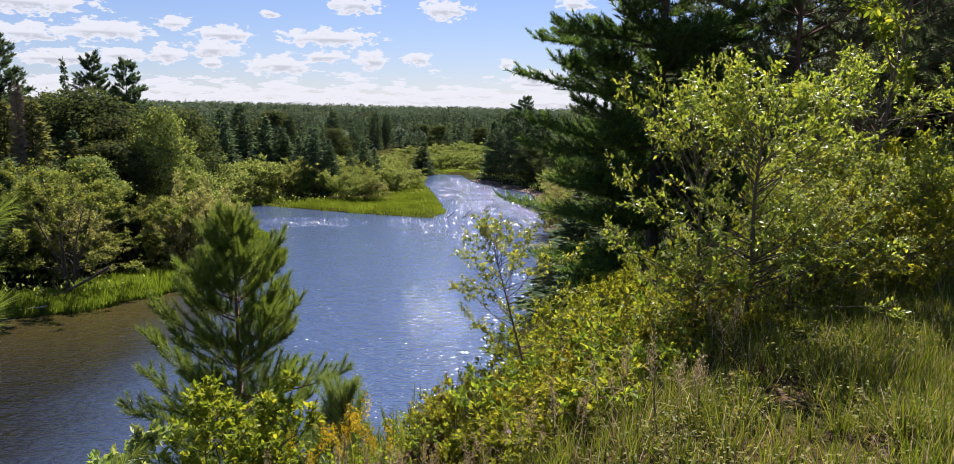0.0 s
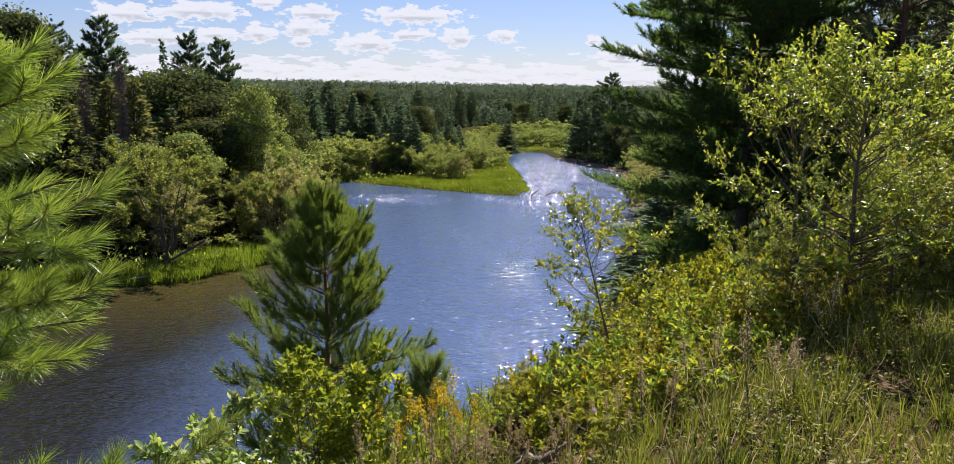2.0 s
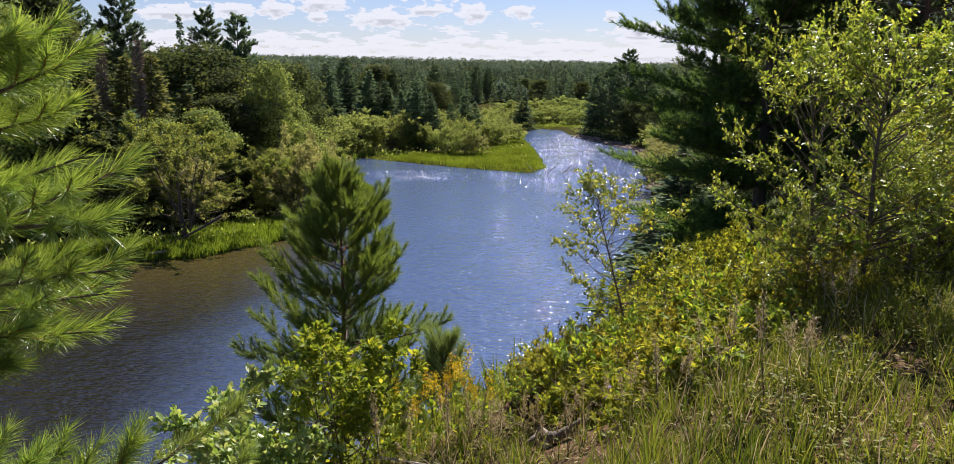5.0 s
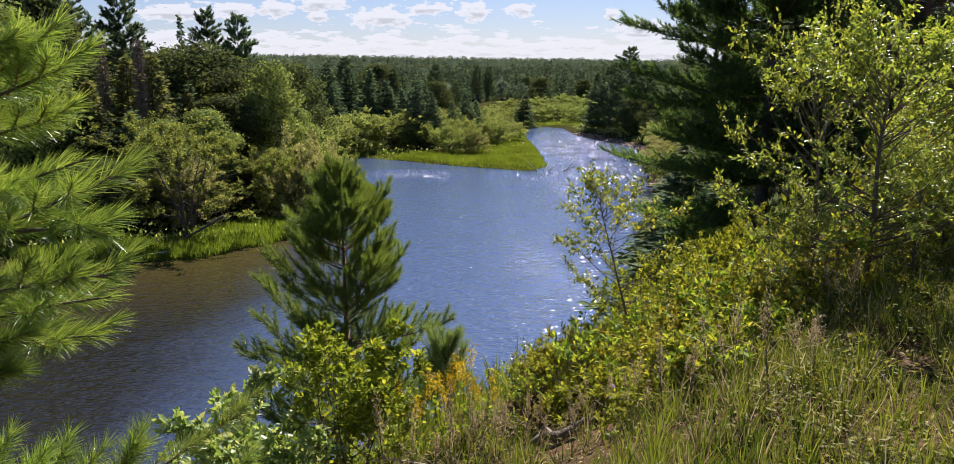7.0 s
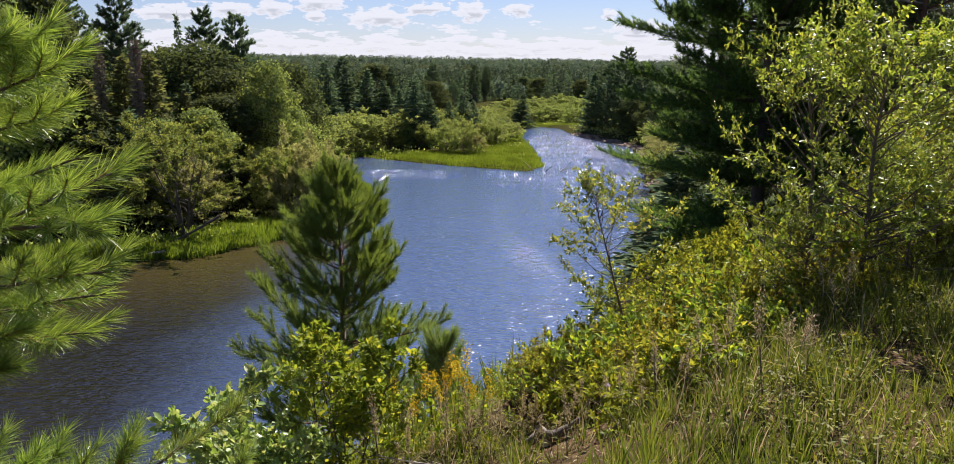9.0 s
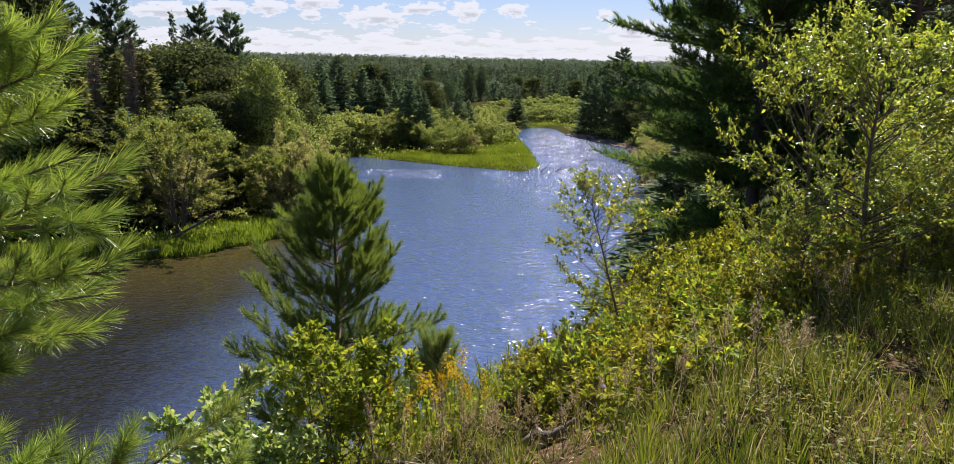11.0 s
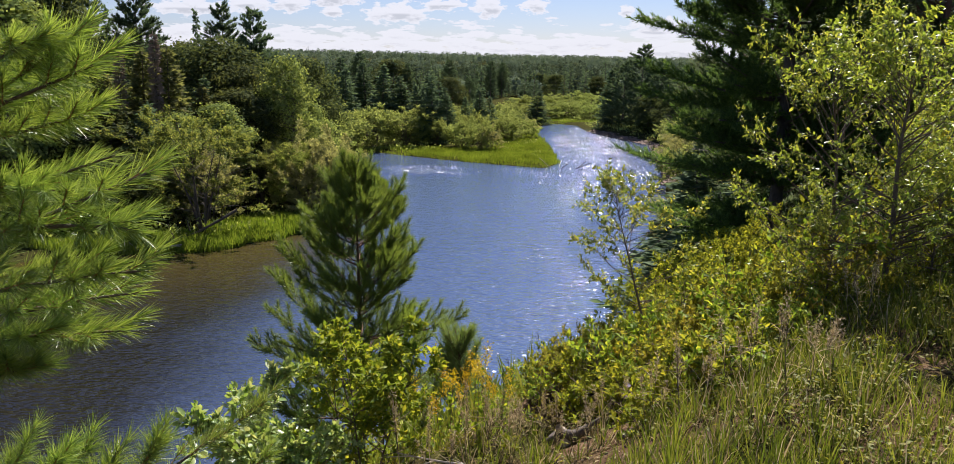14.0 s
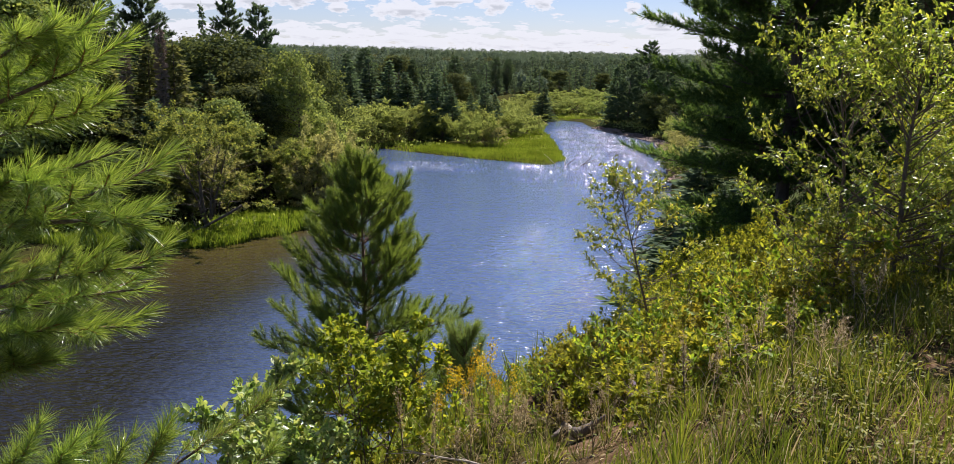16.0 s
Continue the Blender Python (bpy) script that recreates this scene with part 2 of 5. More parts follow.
M_LOW = foliage("low_shrub_leaves", (0.144, 0.185, 0.022), (0.221, 0.265, 0.028), (0.333, 0.345, 0.042), 0.55, 0.7, 0.06)
M_OLIVELEAF = foliage("olive_shrub_leaves", (0.138, 0.152, 0.024), (0.224, 0.221, 0.032), (0.327, 0.304, 0.048), 0.55, 0.7, 0.06)
M_HERB = foliage("ground_herb_leaves", (0.115, 0.143, 0.024), (0.176, 0.202, 0.0312), (0.284, 0.273, 0.048), 0.42, 0.6, 0.2)
M_ORANGE = foliage("turning_leaves", (0.209, 0.179, 0.02), (0.304, 0.263, 0.028), (0.399, 0.357, 0.045), 0.45, 0.5, 0.4)
M_YELLOW = foliage("lime_yellow_leaves", (0.17, 0.2, 0.025), (0.27, 0.28, 0.035), (0.4, 0.36, 0.05), 0.55, 0.5, 0.35)
M_GOLD = foliage("goldenrod_flowers", (0.5, 0.34, 0.02), (0.62, 0.44, 0.025), (0.72, 0.55, 0.04), 0.3, 0.7, 0.2, glow=(1.1, 1.1, 0.6))
M_LILAC = foliage("pale_lilac_flowers", (0.45, 0.38, 0.50), (0.58, 0.50, 0.62), (0.70, 0.64, 0.72), 0.3, 0.7, 0.2, glow=(1, 1, 1))
M_GRASS = foliage("bank_grass", (0.062, 0.100, 0.0140), (0.108, 0.146, 0.0215), (0.185, 0.205, 0.0420), 0.48, 0.6, 0.2)
M_STRAW = foliage("dry_straw", (0.26, 0.20, 0.11), (0.40, 0.33, 0.19), (0.60, 0.52, 0.34), 0.3, 0.7, 0.15, glow=(1.1, 1.0, 0.8))
M_SEDGE = foliage("meadow_sedge", (0.0918, 0.156, 0.0187), (0.134, 0.204, 0.025), (0.205, 0.264, 0.0468), 0.45, 0.7, 0.2, patch_scale=0.3, patchy=1.3)
M_NEEDLE = foliage("white_pine_needles", (0.10, 0.175, 0.03), (0.18, 0.28, 0.048), (0.33, 0.44, 0.11), 0.38, 0.35, 0.6)
M_SOFTPINE = foliage("young_pine_needles", (0.117, 0.195, 0.065), (0.182, 0.273, 0.091), (0.286, 0.377, 0.143), 0.4, 0.5, 0.3)
M_REDPINE = foliage("red_pine_needles", (0.0922, 0.157, 0.0382), (0.142, 0.213, 0.0477), (0.227, 0.301, 0.0763), 0.42, 0.45, 0.3)
M_BIGPINE = foliage("tall_pine_needles", (0.0598, 0.102, 0.0335), (0.0896, 0.143, 0.044), (0.15, 0.215, 0.0628), 0.5, 0.7, 0.15, glow=(1.2, 1.25, 0.65))
M_BACKPINE = foliage("grey_green_pine_needles", (0.085, 0.115, 0.062), (0.125, 0.16, 0.085), (0.19, 0.23, 0.115), 0.5, 0.7, 0.15, glow=(1.1, 1.1, 0.8))
# far-bank leaf colours: some blue and lightness mixed in to stand for haze
M_SPRUCE = foliage("spruce_needles", (0.0717, 0.105, 0.0671), (0.106, 0.149, 0.0869), (0.167, 0.218, 0.111), 0.38, 0.9, 0.03, patch_scale=0.6, patchy=1.2, glow=(1.1, 1.15, 0.75))
M_OLIVE = foliage("olive_spruce_needles", (0.103, 0.115, 0.0521), (0.154, 0.158, 0.0706), (0.225, 0.22, 0.0965), 0.42, 0.9, 0.04, patch_scale=0.6, patchy=1.2, glow=(1.15, 1.15, 0.6))
M_HILLSPRUCE = foliage("far_conifer_needles", (0.05, 0.0725, 0.0494), (0.065, 0.0925, 0.0598), (0.085, 0.115, 0.0715), 0.22, 0.9, 0.0, patch_scale=0.05, patchy=0.9)
M_WOODS = foliage("bank_tree_leaves", (0.0549, 0.0766, 0.0349), (0.0818, 0.109, 0.0441), (0.128, 0.155, 0.0582), 0.42, 0.9, 0.03, patch_scale=0.5, patchy=1.2)
M_ALDER = foliage("alder_leaves", (0.106, 0.156, 0.048), (0.175, 0.23, 0.0672), (0.325, 0.366, 0.112), 0.52, 0.8, 0.05, patch_scale=0.5, patchy=1.3)
M_LIGHTLEAF = foliage("edge_tree_leaves", (0.135, 0.196, 0.064), (0.2, 0.266, 0.0855), (0.29, 0.363, 0.128), 0.45, 0.9, 0.04, patch_scale=0.5, patchy=1.2)
M_WILLOW = foliage("willow_leaves", (0.158, 0.215, 0.0847), (0.232, 0.302, 0.115), (0.339, 0.41, 0.168), 0.58, 0.9, 0.04, patch_scale=0.4, patchy=1.2)
M_GREYWILLOW = foliage("grey_green_leaves", (0.212, 0.239, 0.105), (0.291, 0.316, 0.15), (0.423, 0.431, 0.224), 0.46, 0.8, 0.05)

# ---- mesh helpers ----
UP = np.array([0.0, 0.0, 1.0])


def unit(a):
    return a / np.maximum(np.linalg.norm(a, axis=-1, keepdims=True), 1e-9)


def mesh_of(name, V, F, mat, smooth=False):
    V, F = np.asarray(V, np.float32), np.asarray(F, np.int32)
    me = bpy.data.meshes.new(name)
    n, k = F.shape
    me.vertices.add(len(V))
    me.vertices.foreach_set("co", V.ravel())
    me.loops.add(n * k)
    me.loops.foreach_set("vertex_index", F.ravel())
    me.polygons.add(n)
    me.polygons.foreach_set("loop_start", np.arange(0, n * k, k, dtype=np.int32))
    if smooth:
        me.polygons.foreach_set("use_smooth", np.ones(n, dtype=bool))
    me.update(calc_edges=True)
    me.materials.append(mat)
    return me


def part(name, V, F, mat, parent, label="", smooth=False):
    ob = new(name, mesh_of(name, V, F, mat, smooth))
    ob.parent = parent
    return tagged(ob, label)


def thing(name, label, category, group="", at=(0, 0, 0)):
    ob = new(name)
    ob.location = at
    return tagged(ob, label, category, group)


class Heap:
    """Gathers pieces of one mesh."""

    def __init__(self):
        self.V, self.F, self.n = [], [], 0

    def add(self, V, F):
        self.V.append(V)
        self.F.append(np.asarray(F) + self.n)
        self.n += len(V)

    def part(self, name, mat, parent, label="", smooth=False):
        if self.n:
            return part(name, np.concatenate(self.V), np.concatenate(self.F), mat, parent, label, smooth)


def tube(pts, radii, sides=6):
    """A tapered round stem along points."""
    pts, radii = np.asarray(pts, float), np.asarray(radii, float)
    way = unit(np.gradient(pts, axis=0))
    side = np.cross(way, [0.31, 0.95, 0.05])
    side = unit(side)
    over = np.cross(way, side)
    a = np.arange(sides) * 2 * np.pi / sides
    ring = np.cos(a)[None, :, None] * side[:, None] + np.sin(a)[None, :, None] * over[:, None]
    V = (pts[:, None] + ring * radii[:, None, None]).reshape(-1, 3)
    i = np.arange(len(pts) - 1)[:, None] * sides
    j = np.arange(sides)[None]
    j2 = (j + 1) % sides
    F = np.stack([i + j, i + j2, i + sides + j2, i + sides + j], -1).reshape(-1, 4)
    return V, F


def stem(rng, start, way, length, n=6, wobble=0.12, lift=0.0):
    """Points of a bending stem. lift: how it turns up (or, below 0, droops) on its way."""
    p, d, out = np.array(start, float), unit(np.array(way, float)), []
    for _ in range(n):
        out.append(p.copy())
        p = p + d * length / (n - 1)
        d = unit(d + rng.normal(0, wobble, 3) + UP * lift / n)
    return np.array(out)


def along(pts, f):
    """Places and ways at fractions f of a polyline."""
    f = np.clip(np.asarray(f, float), 0, 0.999) * (len(pts) - 1)
    i = f.astype(int)
    d = pts[i + 1] - pts[i]
    return pts[i] + d * (f - i)[:, None], unit(d)


LEAF = (np.array([(0, 0, 0), (.32, .21, .05), (.32, 0, -.02), (.32, -.21, .05), (.68, .19, .03), (.68, 0, -.03), (.68, -.19, .03), (1, 0, -.10)]),
        np.array([(0, 1, 2), (0, 2, 3), (1, 4, 5), (1, 5, 2), (2, 5, 6), (2, 6, 3), (4, 7, 5), (5, 7, 6)]))
OVAL = (np.array([(0, 0, 0), (.28, .27, .06), (.30, 0, -.02), (.28, -.27, .06), (.66, .24, .05), (.68, 0, -.02), (.66, -.24, .05), (1, 0, -.06)]), LEAF[1])
DIAMOND = (np.array([(0, 0, 0), (.45, .30, .09), (1, 0, -.04), (.45, -.30, .09)]), np.array([(0, 2, 1), (0, 3, 2)]))
SPRIG = (np.array([(0, 0, 0), (.35, .16, -.03), (1, 0, -.10), (.35, -.16, -.03)]), np.array([(0, 2, 1), (0, 3, 2)]))
NEEDLE = (np.array([(0, .5, 0), (0, -.5, 0), (1, 0, 0)]), np.array([(0, 1, 2)]))
BENT = (np.array([(0, .5, 0), (0, -.5, 0), (.55, .42, .01), (.55, -.42, .01), (1, 0, -.05)]), np.array([(0, 1, 3), (0, 3, 2), (2, 3, 4)]))
BLADE = (np.array([(0, .5, 0), (0, -.5, 0), (.4, .42, .0), (.4, -.42, .0), (.75, .28, -.07), (.75, -.28, -.07), (1, 0, -.2)]),
         np.array([(0, 1, 3), (0, 3, 2), (2, 3, 5), (2, 5, 4), (4, 5, 6)]))


def scatter(shape, rng, P, D, S, up=0.6, width=None, face=None):
    """Copies of a small leaf shape at places P, pointing along D, S long. up: how firmly its face looks to the sky."""
    T, F = shape
    P, D, S = np.asarray(P, float), unit(np.asarray(D, float)), np.asarray(S, float)
    n = len(P)
    if n == 0:
        return np.zeros((0, 3)), np.zeros((0, 3), int)
    r = unit(rng.normal(size=(n, 3))) + UP * up * 1.5 if face is None else unit(rng.normal(size=(n, 3))) * 0.45 + unit(np.asarray(face, float))
    Z = unit(r - (r * D).sum(1, keepdims=True) * D)
    Y = np.cross(Z, D)
    W = S if width is None else np.broadcast_to(np.asarray(width, float), (n,))
    V = P[:, None] + S[:, None, None] * T[None, :, 0:1] * D[:, None] + W[:, None, None] * T[None, :, 1:2] * Y[:, None] + S[:, None, None] * T[None, :, 2:3] * Z[:, None]
    F = F[None] + (np.arange(n) * len(T))[:, None, None]
    return V.reshape(-1, 3), F.reshape(-1, F.shape[-1])


def smoothstep(a, b, x):
    t = np.clip((np.asarray(x, float) - a) / (b - a), 0, 1)
    return t * t * (3 - 2 * t)


# ---- ground and river ----
BANK = np.array([(-66, -59), (-35.4, -19.6), (-10, 13.7), (1, 28.1), (7, 36.5), (10.5, 55), (16, 75), (21, 100), (24, 125), (21.2, 136), (17.5, 150), (16.8, 164), (13, 169),
                 (9.6, 162), (7.9, 144), (8.4, 122), (8.2, 102.5), (6.4, 96.6), (1.2, 99.8), (-6.4, 104.9), (-14.9, 112), (-18.5, 110), (-15.5, 95), (-10.5, 82), (-8.0, 71.7),
                 (-9.0, 66.5), (-12, 60), (-14.6, 56.2), (-18, 52), (-22.9, 51), (-27, 49.2), (-45, 42), (-100, 5), (-120, -60)], float)


def shore(x, y):
    """Distance to the river's edge: above 0 on land, below 0 in the river."""
    P = np.stack([np.ravel(x), np.ravel(y)], -1).astype(float)
    best, inside = np.full(len(P), 1e9), np.zeros(len(P), bool)
    for a, b in zip(BANK, np.roll(BANK, -1, 0)):
        ab = b - a
        t = np.clip(((P - a) @ ab) / (ab @ ab), 0, 1)
        best = np.minimum(best, np.linalg.norm(P - a - t[:, None] * ab, axis=1))
        cross = (a[1] > P[:, 1]) != (b[1] > P[:, 1])
        with np.errstate(divide="ignore", invalid="ignore"):
            at = (b[0] - a[0]) * (P[:, 1] - a[1]) / (b[1] - a[1]) + a[0]
        inside ^= cross & (P[:, 0] < at)
    return np.where(inside, -best, best).reshape(np.shape(x))


def ripple(x, y, scale, seed=0.0):
    """Cheap smooth unevenness, about -1 to 1."""
    x, y = np.asarray(x, float) / scale + seed, np.asarray(y, float) / scale - seed * 1.7
    return (np.sin(x * 1.3 + 1.7 * np.sin(y * 0.9)) + np.sin(y * 1.7 + 1.3 * np.sin(x * 1.1 + 2)) + np.sin((x + y) * 2.9 + seed) * 0.5) / 2.5


def ground(x, y):
    x, y = np.asarray(x, float), np.asarray(y, float)
    d = shore(x, y)
    s = -0.795 * (x + 0.3) + 0.606 * (y - 5.0)          # past the brow of the near bluff
    bluff = 10.42 - 0.82 * smoothstep(-2.3, -0.3, s) - 0.725 * np.maximum(s, 0) + 0.02 * ripple(x, y, 0.25) + 0.05 * ripple(x, y, 0.8, 2)
    low = 0.3 * smoothstep(0, 1.2, d) + 1.6 * smoothstep(4, 40, d) + 0.10 * ripple(x, y, 3.0)
    r = np.hypot(x, y)
    hill = 9 * smoothstep(480, 1750, r) + 11 * smoothstep(480, 1700, r) * smoothstep(0.12, -0.30, x / np.maximum(r, 1)) + 5 * ripple(x, y, 150) * smoothstep(350, 1100, r)
    far_bank = np.minimum(0.45 * np.maximum(d, 0), 10.4 - 9.5 * smoothstep(30, 110, y)) + 0.15 * ripple(x, y, 2.0)
    right = (s < 13) & (x > -80) | (x > 12)
    mix = smoothstep(26, 46, y)
    near = np.where(right, bluff * (1 - mix) + np.maximum(far_bank, low) * mix, low)
    z = np.where(d > 0, np.maximum(np.where(right & (y < 150), near, low), 0.05 * np.minimum(d, 1)) + hill, -0.9 * smoothstep(0, 3, -d))
    return z


def gz(x, y):
    return float(ground(np.array([x]), np.array([y]))[0])


def axis(stops):
    out = []
    for a, b, step in stops:
        out.append(np.arange(a, b, step))
    return np.concatenate(out + [[stops[-1][1]]])


gx = axis([(-4000, -400, 300), (-400, -100, 25), (-100, -40, 4), (-40, -4, 0.9), (-4, 6, 0.14), (6, 40, 0.9), (40, 100, 4), (100, 400, 25), (400, 4000, 300)])
gy = axis([(-4000, -400, 400), (-400, -40, 30), (-40, 0, 2), (0, 11, 0.14), (11, 36, 0.6), (36, 180, 1.1), (180, 400, 10), (400, 2000, 60), (2000, 4900, 300)])
GX, GY = np.meshgrid(gx, gy)
GZ = ground(GX, GY)
nx, ny = len(gx), len(gy)
ii = (np.arange(ny - 1)[:, None] * nx + np.arange(nx - 1)[None]).ravel()
land = new("ground", mesh_of("ground", np.stack([GX, GY, GZ], -1).reshape(-1, 3), np.stack([ii, ii + 1, ii + nx + 1, ii + nx], -1), M_SOIL, True))
tagged(land, "sandy soil with moss and litter on a river bluff", "ground", kind="structure")

wx, wy = axis([(-125, 30, 5)]), axis([(-65, 175, 5)])
WX, WY = np.meshgrid(wx, wy)
ii = (np.arange(len(wy) - 1)[:, None] * len(wx) + np.arange(len(wx) - 1)[None]).ravel()
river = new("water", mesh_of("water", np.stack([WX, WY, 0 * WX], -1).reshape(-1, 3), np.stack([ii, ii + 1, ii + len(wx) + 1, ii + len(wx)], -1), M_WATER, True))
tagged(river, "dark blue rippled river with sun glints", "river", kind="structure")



def clear_water():
    m, w = material("bright_riffle_water")
    # base colour close to the channel's, with the same sky blue in it
    body = w.n("ShaderNodeBsdfPrincipled", Base_Color=(0.05, 0.08, 0.14, 1), Roughness=0.12, IOR=1.35)
    finish(w, body.outputs[0])
    return m


def wave_crests():
    """Small steep ridges of quick water: thick over the stony riffles, thin on the open channel."""
    rng = np.random.default_rng(29)
    V = []
    for cx, cy, rx, ry, n in ((-9.0, 94, 8.0, 4.5, 9000), (16.0, 124, 8.5, 34.0, 15000), (9.0, 92, 8.0, 14.0, 3000), (3.0, 66, 10.0, 30.0, 330), (6.0, 46, 4.0, 8.0, 160)):
        a, r = rng.uniform(0, 6.28, n), rng.random(n) ** 0.6
        x, y = cx + rx * r * np.cos(a), cy + ry * r * np.sin(a)
        ok = (shore(x, y) < -0.5) & (ripple(x, y, 1.9, 6) + rng.normal(0, 0.5, n) > 0.1)
        x, y = x[ok], y[ok]
        n = len(x)
        # glints put into the shape: turned about the angle that flashes the sun back
        turn, long = rng.normal(0.42, 0.45, n), rng.uniform(0.03, 0.11, n)
        wide = rng.uniform(0.014, 0.040, n) * (0.5 if cy < 80 else 1.0)
        long = long * (0.5 if cy < 80 else 1.0)
        tall = wide * np.tan(np.radians(rng.uniform(10, 36, n)))
        along_x, along_y = np.cos(turn), np.sin(turn)
        for u, v, h in ((-1, -1, 0), (1, -1, 0), (0.6, 0, 1), (-0.6, 0, 1), (1, 1, 0), (-1, 1, 0)):
            V.append(np.stack([x + u * long * along_x - v * wide * along_y, y + u * long * along_y + v * wide * along_x, 0.004 + h * tall], -1))
    V = [np.stack(V[k:k + 6], 1).reshape(-1, 3) for k in range(0, len(V), 6)]
    V = np.concatenate(V)
    i = np.arange(0, len(V), 6)[:, None]
    F = np.concatenate([i + [0, 1, 2, 3], i + [3, 2, 4, 5]])
    tagged(new("wave_crests", mesh_of("wave_crests", V, F, clear_water())), "small sunlit wave crests on the quick water", "waves", kind="stuff")


wave_crests()

# ---- trees ----


def broadleaf(name, label, category, seed, H, R, leaf, mat, limbs=22, twigs=9, leaves=22, bare=0.12, shape=DIAMOND, trunk_r=None, stems=1, wood=M_BARK, up=0.5,
              spread=0.5, top=0.95, lean=(0, 0), droop=0.0, sides=6, show_twigs=False, group="", low=0.35):
    """A leafy tree or shrub: trunks, limbs that rise to an uneven crown, twigs with leaves."""
    rng = np.random.default_rng(seed)
    ob = thing(name, label, category, group)
    crown = [[], [], []]
    trunk_r = trunk_r or H * 0.014
    for k in range(stems):
        trunk = limb = Heap()
        a = rng.uniform(0, 6.28)
        out = 0.0 if stems == 1 else rng.uniform(0.15, 0.55) * R / H
        way = np.array([math.cos(a) * out + lean[0], math.sin(a) * out + lean[1], 1.0])
        pts = stem(rng, (0.08 * math.cos(a) * (stems > 1), 0.08 * math.sin(a) * (stems > 1), -0.15), way, H * top * (1 if k == 0 else rng.uniform(0.65, 0.95)), 9, 0.05, 0.2)
        tr = trunk_r * (1 if stems == 1 else 0.6)
        trunk.add(*tube(pts, np.linspace(tr, tr * 0.2, 9), sides + 1))
        n = max(3, limbs // stems)
        f = bare + (1 - bare) * rng.uniform(0, 1, n) ** 0.85
        P, D = along(pts, f)
        for p, d, h in zip(P, D, f):
            g = (h - bare) / (1 - bare)
            prof = (low + (1 - low) * math.sin(math.pi * min(1, 0.18 + 0.62 * g))) * (1 - 0.55 * max(0, g - 0.6) / 0.4)
            L = R * prof * rng.uniform(0.65, 1.15) * (1.15 if stems == 1 else 1.0)
            a = rng.uniform(0, 6.28)
            way = np.array([math.cos(a), math.sin(a), 0.15 + 0.8 * g + rng.normal(0, 0.15)])
            lp = stem(rng, p, way, L, 6, 0.14, 0.35 - droop)
            lr = max(tr * 0.35 * (1 - 0.6 * h), 0.004)
            limb.add(*tube(lp, np.linspace(lr, lr * 0.25, 6), sides - 1))
            tp, td = along(lp, 0.25 + 0.75 * np.sqrt(rng.random(twigs)))
            for q, e in zip(tp, td):
                tw = unit(e + rng.normal(0, 0.65, 3))
                tl = max(spread * R * rng.uniform(0.18, 0.42), leaf * 2)
                tpts = stem(rng, q, tw, tl, 4, 0.15, 0.1 - droop)
                if show_twigs:
                    limb.add(*tube(tpts[::3] if sides < 6 else tpts, np.linspace(lr * 0.3, lr * 0.12, 2 if sides < 6 else 4), 3))
                lf, ld = along(tpts, rng.uniform(0.1, 1.0, leaves))
                crown[0].append(lf + rng.normal(0, tl * (0.03 if show_twigs else 0.13), lf.shape))
                crown[1].append(ld * 0.6 + rng.normal(0, 0.6, ld.shape) - UP * 0.25 * droop)
                crown[2].append(leaf * rng.uniform(0.6, 1.25, leaves))
        trunk.part("trunk" if stems == 1 else "stem", wood, ob, smooth=True)
    V, F = scatter(shape, rng, np.concatenate(crown[0]), np.concatenate(crown[1]), np.concatenate(crown[2]), up)
    tagged(part("crown", V, F, mat, ob), kind="stuff")
    return ob


